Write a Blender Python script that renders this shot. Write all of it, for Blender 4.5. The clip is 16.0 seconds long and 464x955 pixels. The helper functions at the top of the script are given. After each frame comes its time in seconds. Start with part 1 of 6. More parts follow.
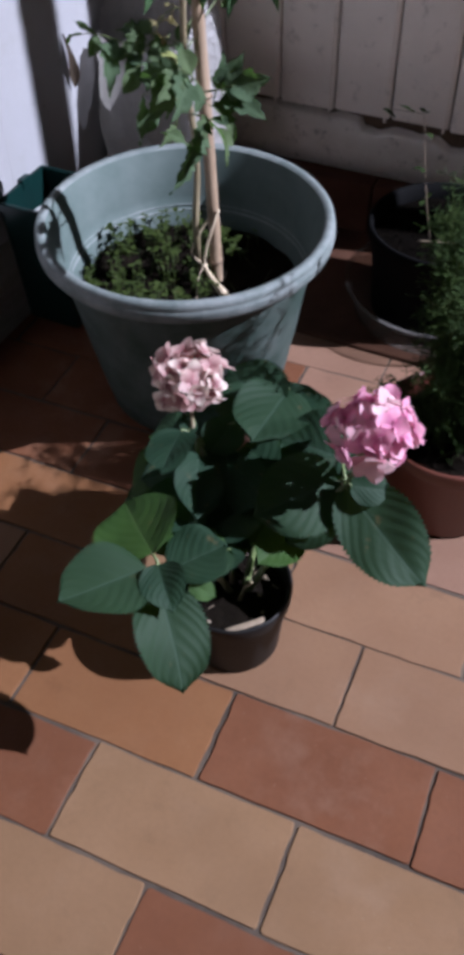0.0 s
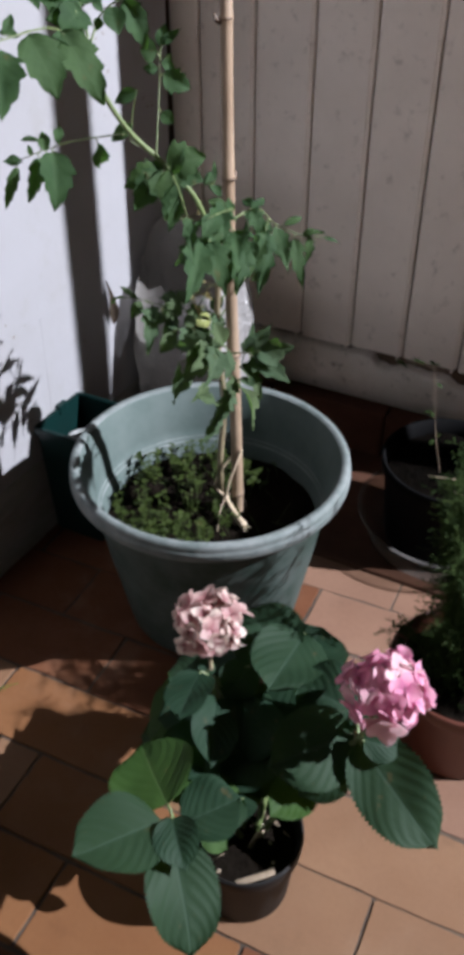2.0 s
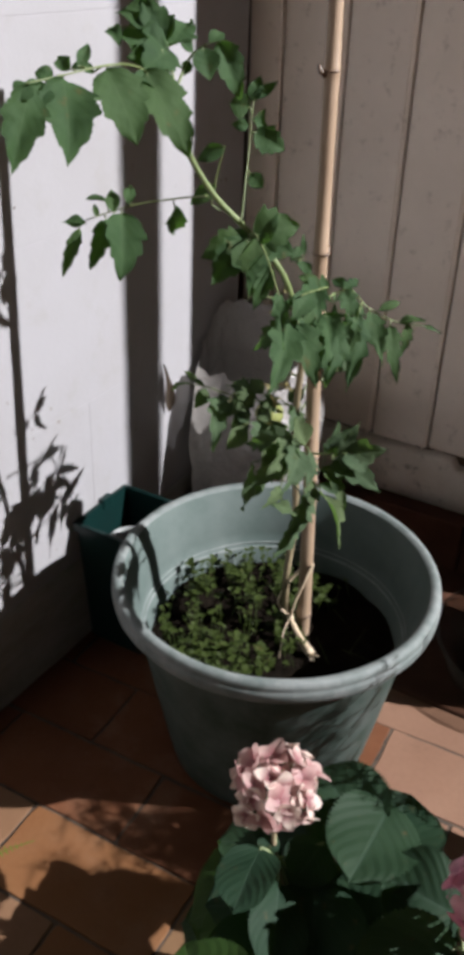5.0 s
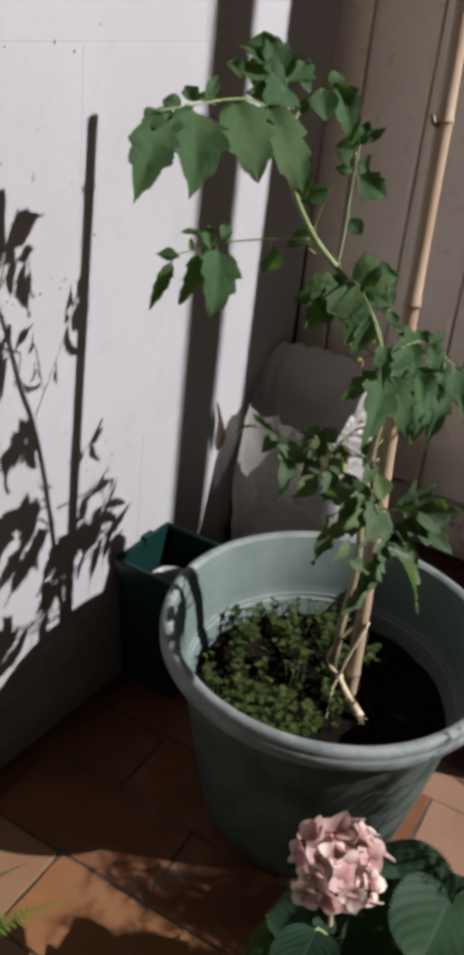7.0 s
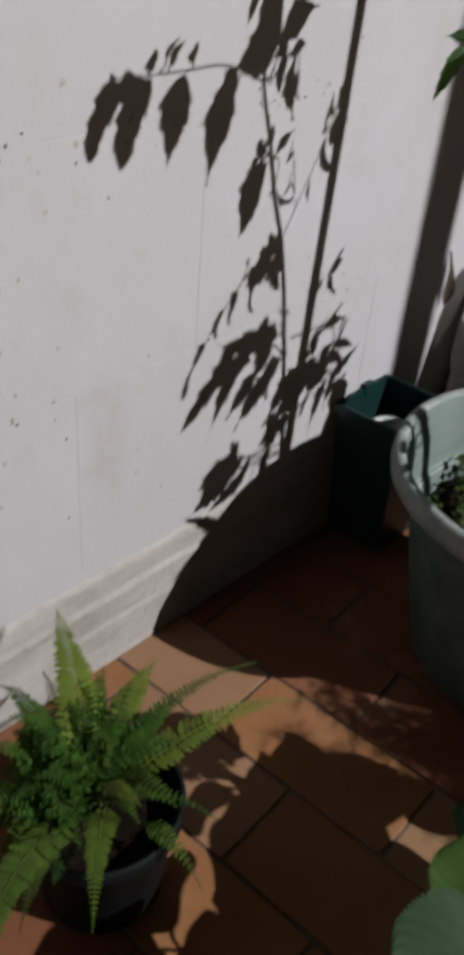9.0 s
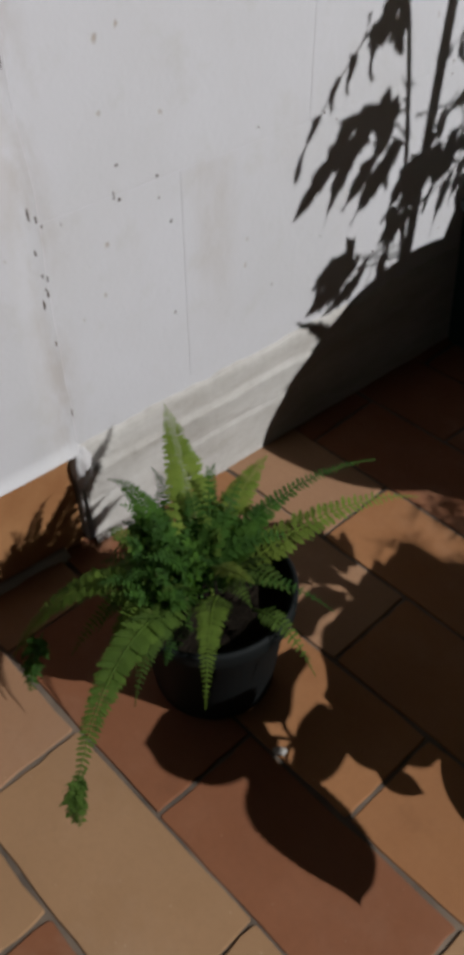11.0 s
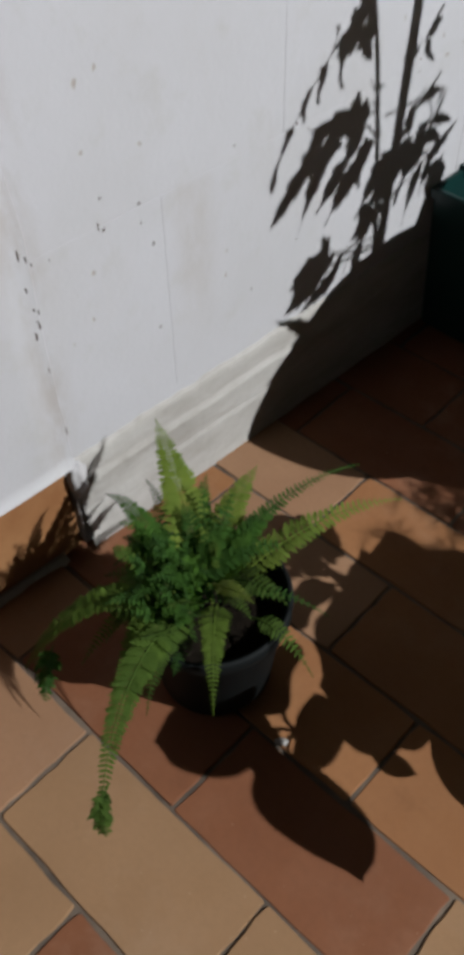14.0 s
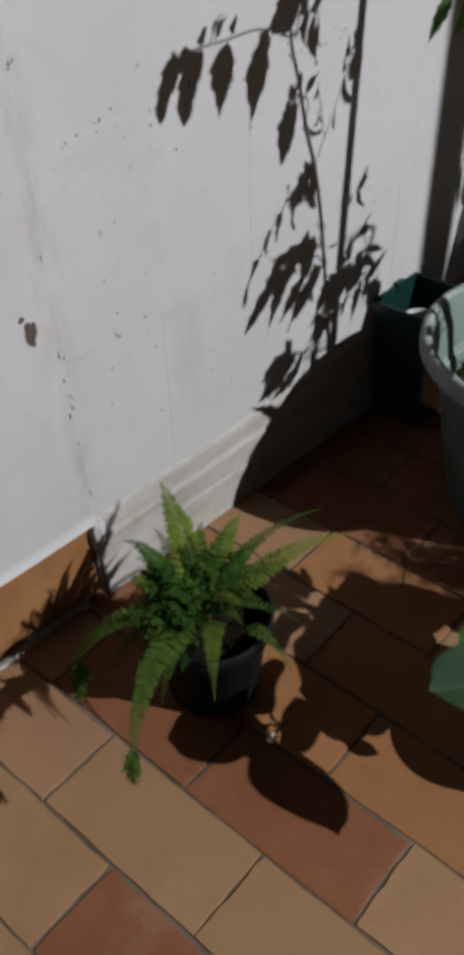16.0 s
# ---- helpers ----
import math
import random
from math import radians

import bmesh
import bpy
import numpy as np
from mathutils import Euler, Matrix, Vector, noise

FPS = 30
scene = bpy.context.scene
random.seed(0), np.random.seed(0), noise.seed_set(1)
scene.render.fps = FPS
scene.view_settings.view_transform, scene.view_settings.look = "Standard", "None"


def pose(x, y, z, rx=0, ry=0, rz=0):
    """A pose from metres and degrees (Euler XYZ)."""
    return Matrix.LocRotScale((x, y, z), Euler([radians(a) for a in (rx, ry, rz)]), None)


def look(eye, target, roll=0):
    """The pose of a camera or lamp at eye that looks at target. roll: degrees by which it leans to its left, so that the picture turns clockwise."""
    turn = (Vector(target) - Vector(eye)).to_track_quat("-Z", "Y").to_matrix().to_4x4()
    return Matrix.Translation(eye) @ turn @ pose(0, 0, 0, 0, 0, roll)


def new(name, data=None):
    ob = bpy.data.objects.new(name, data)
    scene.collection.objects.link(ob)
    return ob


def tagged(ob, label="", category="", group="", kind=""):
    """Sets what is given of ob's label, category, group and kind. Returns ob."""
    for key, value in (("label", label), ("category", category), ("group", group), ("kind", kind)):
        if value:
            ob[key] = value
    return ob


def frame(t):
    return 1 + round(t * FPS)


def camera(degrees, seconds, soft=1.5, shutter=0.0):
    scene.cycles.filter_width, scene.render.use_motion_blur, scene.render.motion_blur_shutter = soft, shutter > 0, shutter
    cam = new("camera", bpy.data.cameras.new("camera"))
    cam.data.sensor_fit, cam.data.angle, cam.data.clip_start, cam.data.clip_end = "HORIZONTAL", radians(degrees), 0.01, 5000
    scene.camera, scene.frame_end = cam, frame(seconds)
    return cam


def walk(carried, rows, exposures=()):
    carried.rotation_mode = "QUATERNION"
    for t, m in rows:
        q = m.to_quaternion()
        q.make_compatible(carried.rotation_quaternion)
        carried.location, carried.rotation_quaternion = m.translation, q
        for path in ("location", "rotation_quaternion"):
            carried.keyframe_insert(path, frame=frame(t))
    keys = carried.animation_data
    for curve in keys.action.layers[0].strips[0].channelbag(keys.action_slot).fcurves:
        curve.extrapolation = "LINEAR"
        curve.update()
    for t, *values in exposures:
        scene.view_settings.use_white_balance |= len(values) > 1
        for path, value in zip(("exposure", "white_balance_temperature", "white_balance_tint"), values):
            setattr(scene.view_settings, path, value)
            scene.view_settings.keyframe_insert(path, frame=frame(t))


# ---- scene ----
cam = camera(29.7, 16.0, soft=6.2, shutter=0.4)
PATH = [
    (0, (0.103, 0.214, 0.918), (-0.504, 1.411, -0.564), -1.9),
    (0.5, (0.091, 0.208, 0.931), (-0.549, 1.382, -0.556), -2.0),
    (1, (0.087, 0.204, 0.97), (-0.585, 1.436, -0.455), -1.4),
    (1.5, (0.084, 0.215, 1.004), (-0.64, 1.563, -0.283), -0.8),
    (2, (0.079, 0.237, 1.023), (-0.652, 1.646, -0.193), -0.1),
    (2.5, (0.07, 0.253, 1.017), (-0.733, 1.687, -0.124), -0.3),
    (3, (0.07, 0.256, 1.01), (-0.825, 1.675, -0.078), -1.4),
    (3.5, (0.068, 0.279, 0.981), (-0.858, 1.726, -0.043), -1.3),
    (4, (0.037, 0.309, 0.967), (-0.874, 1.755, -0.072), -0.4),
    (6.3, (-0.103, 0.374, 0.933), (-0.860, 1.897, -0.119), 4.5),
    (6.5, (-0.110, 0.366, 0.943), (-0.876, 1.894, -0.095), 5.7),
    (7, (-0.121, 0.346, 0.937), (-0.99, 1.853, -0.049), 5.7),
    (7.5, (-0.129, 0.33, 0.922), (-1.009, 1.827, -0.071), 6.4),
    (8, (-0.128, 0.304, 0.905), (-1.104, 1.723, -0.112), 5.2),
    (8.5, (-0.134, 0.267, 0.869), (-1.202, 1.586, -0.189), 3.6),
    (9, (-0.166, 0.256, 0.83), (-1.234, 1.485, -0.331), 4.1),
    (9.5, (-0.169, 0.239, 0.804), (-1.309, 1.333, -0.423), 2.4),
    (10, (-0.152, 0.218, 0.795), (-1.307, 1.243, -0.476), 1.6),
    (12.3, (-0.220, 0.289, 0.680), (-1.184, 1.138, -0.853), -2.8),
    (12.5, (-0.232, 0.289, 0.69), (-1.182, 1.142, -0.85), -2.2),
    (13, (-0.237, 0.285, 0.728), (-1.191, 1.137, -0.81), -2.0),
    (13.5, (-0.221, 0.278, 0.766), (-1.169, 1.131, -0.775), -2.3),
    (14, (-0.189, 0.251, 0.818), (-1.171, 1.15, -0.675), -2.6),
    (14.5, (-0.129, 0.212, 0.858), (-1.18, 1.184, -0.538), -2.1),
    (15, (-0.072, 0.149, 0.892), (-1.15, 1.185, -0.436), -0.2),
    (15.5, (-0.045, 0.116, 0.92), (-1.149, 1.145, -0.392), -0.9),
    (16, (-0.032, 0.09, 0.932), (-1.115, 1.155, -0.369), -3.3),
]
walk(cam, [(t, look(eye, target, roll)) for t, eye, target, roll in PATH],
     [(0.0, -0.12, 5450, 20), (1.5, -0.08, 5700, 15), (3.0, -0.03, 6050, 13.5), (7.0, -0.25, 6400, 13), (9.5, -0.55, 6420, 11), (13.0, -0.22, 6120, 7.5), (16.0, -0.6, 6280, 8)])

# ---- light ----
LAMP = Vector((5.0, 2.75, 4.7))
lamp_data = bpy.data.lights.new("flood_lamp", "POINT")
lamp_data.energy = 7700.0
lamp_data.color = (1.0, 0.985, 0.97)
lamp_data.shadow_soft_size = 0.03
lamp_ob = new("flood_lamp", lamp_data)
lamp_ob.location = LAMP

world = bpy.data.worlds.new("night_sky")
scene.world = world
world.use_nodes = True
# a dark night sky with a made-up glow low in the south, added to light the door
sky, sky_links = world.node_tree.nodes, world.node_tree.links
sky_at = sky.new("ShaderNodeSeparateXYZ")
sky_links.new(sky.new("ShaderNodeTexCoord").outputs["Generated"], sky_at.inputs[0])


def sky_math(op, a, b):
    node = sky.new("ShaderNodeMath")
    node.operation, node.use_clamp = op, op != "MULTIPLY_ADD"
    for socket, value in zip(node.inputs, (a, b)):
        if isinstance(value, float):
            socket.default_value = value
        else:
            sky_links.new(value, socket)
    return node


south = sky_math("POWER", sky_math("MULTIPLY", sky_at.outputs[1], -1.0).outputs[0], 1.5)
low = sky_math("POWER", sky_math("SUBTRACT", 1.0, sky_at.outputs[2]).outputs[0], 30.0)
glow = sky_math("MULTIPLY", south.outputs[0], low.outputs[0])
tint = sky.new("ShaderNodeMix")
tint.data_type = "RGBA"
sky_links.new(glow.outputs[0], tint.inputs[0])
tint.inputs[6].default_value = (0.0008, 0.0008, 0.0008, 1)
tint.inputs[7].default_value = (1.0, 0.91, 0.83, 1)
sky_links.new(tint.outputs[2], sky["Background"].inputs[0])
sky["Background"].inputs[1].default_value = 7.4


# ---- material helpers ----
class Nodes:
    """A short hand for node materials."""

    def __init__(self, name):
        self.mat = bpy.data.materials.new(name)
        self.mat.use_nodes = True
        self.tree = self.mat.node_tree
        self.bsdf = self.tree.nodes["Principled BSDF"]
        self.out = self.tree.nodes["Material Output"]

    def add(self, kind, **inputs):
        node = self.tree.nodes.new(kind)
        for key, value in inputs.items():
            self.put(node, key.replace("_", " "), value)
        return node

    def put(self, node, key, value):
        socket = node.inputs[int(key)] if str(key).isdigit() else node.inputs[key]
        if isinstance(value, bpy.types.NodeSocket):
            self.tree.links.new(value, socket)
        else:
            socket.default_value = value

    def coords(self, which="Object"):
        return self.tree.nodes.new("ShaderNodeTexCoord").outputs[which]

    def noise(self, scale, detail=4.0, rough=0.6, vec=None):
        node = self.add("ShaderNodeTexNoise", Scale=scale, Detail=detail, Roughness=rough)
        self.put(node, "Vector", vec if vec else self.coords())
        return node.outputs["Fac"]

    def ramp(self, fac, *stops):
        node = self.tree.nodes.new("ShaderNodeValToRGB")
        el = node.color_ramp.elements
        while len(el) < len(stops):
            el.new(0.5)
        for e, (p, c) in zip(el, stops):
            e.position = p
            e.color = (*c, 1) if not isinstance(c, (int, float)) else (c, c, c, 1)
        self.put(node, "Fac", fac)
        return node.outputs["Color"]

    def mix(self, fac, a, b, blend="MIX"):
        node = self.tree.nodes.new("ShaderNodeMix")
        node.data_type, node.blend_type = "RGBA", blend
        for i, v in ((0, fac), (6, a), (7, b)):
            if isinstance(v, tuple) and len(v) == 3:
                v = (*v, 1)
            self.put(node, i, v)
        return node.outputs[2]

    def math(self, op, a, b=0.0, c=0.0):
        node = self.tree.nodes.new("ShaderNodeMath")
        node.operation = op
        for i, v in enumerate((a, b, c)):
            self.put(node, i, v)
        return node.outputs[0]

    def bump(self, height, strength=0.3, distance=0.002):
        node = self.add("ShaderNodeBump", Strength=strength, Distance=distance, Height=height)
        self.put(self.bsdf, "Normal", node.outputs[0])
        return node.outputs[0]

    def random(self):
        return self.tree.nodes.new("ShaderNodeObjectInfo").outputs["Random"]

    def island(self):
        return self.tree.nodes.new("ShaderNodeNewGeometry").outputs["Random Per Island"]

    def set(self, **kw):
        for key, value in kw.items():
            if isinstance(value, tuple) and len(value) == 3:
                value = (*value, 1)
            self.put(self.bsdf, key.replace("_", " "), value)
        return self.mat


def world_place(n):
    return n.tree.nodes.new("ShaderNodeNewGeometry").outputs["Position"]


def make_tile(name, low, high):
    n = Nodes(name)
    vec = world_place(n)
    big = n.noise(9.0, 3, 0.55, vec)
    fine = n.noise(140.0, 4, 0.7, vec)
    col = n.mix(n.ramp(big, (0.3, 0.0), (0.72, 1.0)), low, high)
    col = n.mix(n.math("MULTIPLY", n.random(), 0.35), col, tuple(0.8 * c for c in low))
    col = n.mix(n.ramp(fine, (0.36, 0.16), (0.6, 0.0)), col, tuple(0.6 * c for c in low))
    specks = n.add("ShaderNodeTexVoronoi", Scale=55.0, Vector=vec).outputs["Distance"]
    col = n.mix(n.ramp(specks, (0.02, 0.3), (0.05, 0.0)), col, (0.3, 0.26, 0.2))
    wide = n.noise(4.0, 2, 0.5, vec)
    col = n.mix(n.ramp(wide, (0.4, 0.0), (0.65, 0.34)), col, tuple(0.68 * c for c in low))
    bloom = n.math("MULTIPLY", n.ramp(n.noise(11.0, 5, 0.68, vec), (0.5, 0.0), (0.76, 0.28)), n.ramp(n.noise(2.6, 2, 0.5, vec), (0.42, 0.1), (0.6, 1.0)))
    col = n.mix(bloom, col, (0.205, 0.142, 0.098))
    blots = n.noise(17.0, 4, 0.7, n.add("ShaderNodeMapping", Vector=vec, Location=(3.1, 1.7, 0.4)).outputs[0])
    col = n.mix(n.ramp(blots, (0.60, 0.0), (0.76, 0.34)), col, tuple(0.5 * c for c in low))
    n.bump(n.math("ADD", n.math("MULTIPLY", big, 3.0), fine), 0.18, 0.0012)
    return n.set(Base_Color=col, Roughness=n.ramp(n.noise(25.0, 3, 0.6, vec), (0.3, 0.7), (0.7, 0.9)), Specular_IOR_Level=0.18)


TILE_MATS = {
    "peach": make_tile("peach_clay", (0.1440, 0.0775, 0.0412), (0.1710, 0.0965, 0.0530)),
    "pink": make_tile("pale_pink_clay", (0.1560, 0.0850, 0.0540), (0.1860, 0.1070, 0.0700)),
    "tan": make_tile("tan_clay", (0.1385, 0.0780, 0.0378), (0.1660, 0.0970, 0.0500)),
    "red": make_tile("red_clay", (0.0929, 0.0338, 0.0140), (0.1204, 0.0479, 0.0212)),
    "orange": make_tile("orange_clay", (0.1342, 0.0571, 0.0212), (0.1565, 0.0740, 0.0300)),
}


def make_mortar():
    n = Nodes("grey_mortar")
    vec = world_place(n)
    f = n.noise(60.0, 5, 0.7, vec)
    pale = n.ramp(n.noise(7.0, 4, 0.65, vec), (0.42, 0.0), (0.66, 0.8))
    n.bump(f, 0.6, 0.003)
    return n.set(Base_Color=n.mix(pale, n.ramp(f, (0.3, (0.0165, 0.0112, 0.0070)), (0.7, (0.042, 0.0290, 0.0185))), (0.092, 0.065, 0.044)), Roughness=0.95)


MORTAR = make_mortar()


STAIN_Y = 0.745


def make_paint():
    n = Nodes("white_masonry_paint")
    vec = world_place(n)
    big, mid, fine = n.noise(3.2, 4, 0.6, vec), n.noise(22.0, 5, 0.65, vec), n.noise(170.0, 3, 0.6, vec)
    col = n.mix(n.ramp(big, (0.35, 0.0), (0.75, 1.0)), (0.2400, 0.2360, 0.2450), (0.216, 0.211, 0.212))
    drip = n.add("ShaderNodeMapping", Vector=vec, Scale=(1.0, 1.0, 0.4))
    streak = n.math("MULTIPLY", n.ramp(n.noise(8.0, 5, 0.6, drip.outputs[0]), (0.52, 0.0), (0.78, 0.3)), n.ramp(n.noise(4.0, 2, 0.5, vec), (0.42, 0.0), (0.62, 1.0)))
    col = n.mix(streak, col, (0.1875, 0.1608, 0.1247))
    col = n.mix(n.ramp(mid, (0.56, 0.0), (0.8, 0.4)), col, (0.1909, 0.1806, 0.1634))
    # brown weathering that has crept along the crack between the two walls
    off_crack = n.math("ABSOLUTE", n.math("SUBTRACT", n.add("ShaderNodeSeparateXYZ", Vector=vec).outputs[1], 0.548))
    crept = n.math("MULTIPLY", n.ramp(off_crack, (0.004, 0.4), (0.03, 0.0)), n.ramp(n.noise(26.0, 5, 0.7, drip.outputs[0]), (0.42, 0.0), (0.62, 1.0)))
    col = n.mix(crept, col, (0.135, 0.108, 0.08))
    # a faint brown run below one of the joints
    axes = n.add("ShaderNodeSeparateXYZ", Vector=vec)
    across = n.math("ABSOLUTE", n.math("SUBTRACT", n.math("ADD", axes.outputs[1], n.math("MULTIPLY", mid, 0.03)), STAIN_Y + 0.015))
    run = n.math("MULTIPLY", n.ramp(across, (0.010, 1.0), (0.034, 0.0)), n.math("MULTIPLY", n.ramp(axes.outputs[2], (0.18, 0.0), (0.34, 1.0)), n.ramp(axes.outputs[2], (0.385, 1.0), (0.396, 0.0))))
    col = n.mix(n.math("MULTIPLY", run, n.ramp(n.noise(30.0, 4, 0.65, drip.outputs[0]), (0.35, 0.08), (0.6, 0.38))), col, (0.168, 0.146, 0.122))
    # sparse pits where the paint has missed the pores of the block
    warp = n.add("ShaderNodeTexNoise", Scale=60.0, Detail=3.0, Vector=vec)
    bent = n.add("ShaderNodeVectorMath")
    bent.operation = "MULTIPLY_ADD"
    n.put(bent, 0, warp.outputs["Color"]), n.put(bent, 1, (0.01892, 0.01892, 0.01892)), n.put(bent, 2, vec)
    pits = n.add("ShaderNodeTexVoronoi", Scale=34.0, Vector=bent.outputs[0])
    keep = n.ramp(n.noise(6.0, 2, 0.5, vec), (0.55, 0.0), (0.62, 1.0))
    pit = n.math("MULTIPLY", n.ramp(pits.outputs["Distance"], (0.06, 1.0), (0.13, 0.0)), keep)
    col = n.mix(n.math("MULTIPLY", pit, 0.85), col, (0.1376, 0.1118, 0.086))
    h = n.math("SUBTRACT", n.math("ADD", n.math("MULTIPLY", mid, 2.2), n.math("MULTIPLY", fine, 0.6)), n.math("MULTIPLY", pit, 1.5))
    n.bump(h, 0.14, 0.003)
    return n.set(Base_Color=col, Roughness=0.8, Specular_IOR_Level=0.25)


PAINT = make_paint()


def make_plinth():
    n = Nodes("worn_grey_render")
    vec = world_place(n)
    laid = n.add("ShaderNodeMapping", Vector=vec, Scale=(1.0, 0.3, 1.0))
    f, g = n.noise(26.0, 5, 0.7, laid.outputs[0]), n.noise(90.0, 4, 0.7, vec)
    col = n.ramp(f, (0.28, (0.142, 0.131, 0.116)), (0.5, (0.186, 0.176, 0.162)), (0.74, (0.226, 0.217, 0.204)))
    n.bump(n.math("ADD", f, n.math("MULTIPLY", g, 0.5)), 0.5, 0.004)
    return n.set(Base_Color=col, Roughness=0.75, Specular_IOR_Level=0.2)


PLINTH = make_plinth()


def make_clay_plain(name, low, high, rough=0.7):
    n = Nodes(name)
    vec = world_place(n)
    f, g = n.noise(12.0, 5, 0.65, vec), n.noise(120.0, 3, 0.6, vec)
    n.bump(n.math("ADD", f, n.math("MULTIPLY", g, 0.4)), 0.35, 0.002)
    return n.set(Base_Color=n.ramp(f, (0.3, low), (0.7, high)), Roughness=rough, Specular_IOR_Level=0.15)


SKIRT = make_clay_plain("brown_clay_skirting", (0.1161, 0.0516, 0.01978), (0.1591, 0.08084, 0.0344))
STRIP = make_clay_plain("dark_brown_strip", (0.0360, 0.0155, 0.0088), (0.0680, 0.0310, 0.0180), 0.7)
STEP = make_clay_plain("dark_red_clay_step", (0.0473, 0.01806, 0.01032), (0.086, 0.03612, 0.0215), 0.6)


def make_door_paint(name, low, high, dirtiness=0.35):
    n = Nodes(name)
    vec = world_place(n)
    stretch = n.add("ShaderNodeMapping", Vector=vec, Scale=(1.0, 1.0, 0.08))
    grain = n.noise(120.0, 4, 0.6, stretch.outputs[0])
    dirt = n.noise(7.0, 5, 0.7, vec)
    col = n.mix(n.ramp(dirt, (0.35, 0.0), (0.75, 1.0)), low, high)
    col = n.mix(n.ramp(n.noise(40.0, 4, 0.7, vec), (0.58, 0.0), (0.72, dirtiness)), col, (0.16, 0.125, 0.09))
    n.bump(grain, 0.25, 0.001)
    return n.set(Base_Color=col, Roughness=0.5)


DOOR = make_door_paint("greige_door_paint", (0.72, 0.65, 0.58), (0.81, 0.735, 0.66))
RAIL = make_door_paint("chipped_white_rail_paint", (0.70, 0.645, 0.575), (0.52, 0.45, 0.375), 0.8)


def make_plastic(name, col, rough=0.4, chalk=None, amount=0.5, scale=12.0, shine=0.5):
    n = Nodes(name)
    vec = n.coords()
    f, g = n.noise(scale, 5, 0.65, vec), n.noise(scale * 14, 3, 0.6, vec)
    base = n.mix(n.ramp(f, (0.35, 0.0), (0.75, amount)), col, chalk or tuple(0.7 * c for c in col))
    n.bump(n.math("ADD", n.math("MULTIPLY", f, 0.5), n.math("MULTIPLY", g, 0.3)), 0.12, 0.0012)
    return n.set(Base_Color=base, Roughness=rough, Specular_IOR_Level=shine)


# same plastic thrice: body tone darkened for shade, rim and lining toned as lit
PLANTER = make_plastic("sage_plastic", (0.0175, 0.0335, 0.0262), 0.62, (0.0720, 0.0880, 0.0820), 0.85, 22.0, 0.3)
PLANTER_RIM = make_plastic("lit_chalky_sage_plastic", (0.090, 0.109, 0.103), 0.7, (0.190, 0.203, 0.198), 0.9, 34.0, 0.3)
LINING = make_plastic("lit_inner_sage_plastic", (0.062, 0.085, 0.0775), 0.7, (0.100, 0.121, 0.114), 0.8, 16.0, 0.3)
BLACKPOT = make_plastic("black_pot_plastic", (0.0055, 0.0052, 0.0050), 0.55, (0.016, 0.0142, 0.0125), 0.7, 12.0, 0.2)
FERNPOT = make_plastic("blue_black_plastic", (0.0022, 0.0029, 0.0030), 0.7, (0.0045, 0.0055, 0.0053), 0.6, 12.0, 0.08)
DULLPOT = make_plastic("dull_black_plastic", (0.0025, 0.0025, 0.0027), 0.85, (0.005, 0.005, 0.0048), 0.6, 12.0, 0.05)
REDPOT = make_plastic("terracotta_coloured_plastic", (0.0817, 0.02236, 0.0129), 0.45, (0.1075, 0.0344, 0.02064), 0.6)
TEAL = make_plastic("dark_teal_plastic", (0.0018, 0.0135, 0.0120), 0.4, (0.0028, 0.0100, 0.0094), 0.7, 12.0, 0.3)
CUP = make_plastic("white_cup_plastic", (0.170, 0.182, 0.176), 0.5)


def make_soil(name, tone):
    n = Nodes(name)
    f, g = n.noise(45.0, 6, 0.75), n.noise(260.0, 4, 0.7)
    col = n.ramp(f, *[(at, tuple(tone * c for c in col)) for at, col in ((0.3, (0.0050, 0.0040, 0.0031)), (0.6, (0.0120, 0.0092, 0.0066)), (0.8, (0.0300, 0.0220, 0.0155)))])
    n.bump(n.math("ADD", f, n.math("MULTIPLY", g, 0.5)), 1.0, 0.012)
    return n.set(Base_Color=col, Roughness=1.0, Specular_IOR_Level=0.02)


# the second soil is the first one darkened to give the shade inside a pot
SOIL, SHADED_SOIL = make_soil("dark_potting_soil", 1.0), make_soil("shaded_black_soil", 0.3)


def make_tub(name, low, high):
    """Thin clear plastic, scuffed and a little dusty."""
    n = Nodes(name)
    f = n.noise(20.0, 5, 0.65)
    n.set(Base_Color=(0.172, 0.1634, 0.1548), Roughness=0.25)
    n.bump(f, 0.2, 0.003)
    clear = n.add("ShaderNodeBsdfTransparent", Color=(0.9, 0.89, 0.87, 1))
    m = n.tree.nodes.new("ShaderNodeMixShader")
    n.put(m, 0, n.ramp(f, (0.35, low), (0.7, high))), n.put(m, 1, n.bsdf.outputs[0]), n.put(m, 2, clear.outputs[0])
    n.put(n.out, "Surface", m.outputs[0])
    return n.mat


CLEAR_TUB, SCUFFED = make_tub("clear_plastic", 0.80, 0.95), make_tub("scuffed_clear_plastic", 0.55, 0.86)


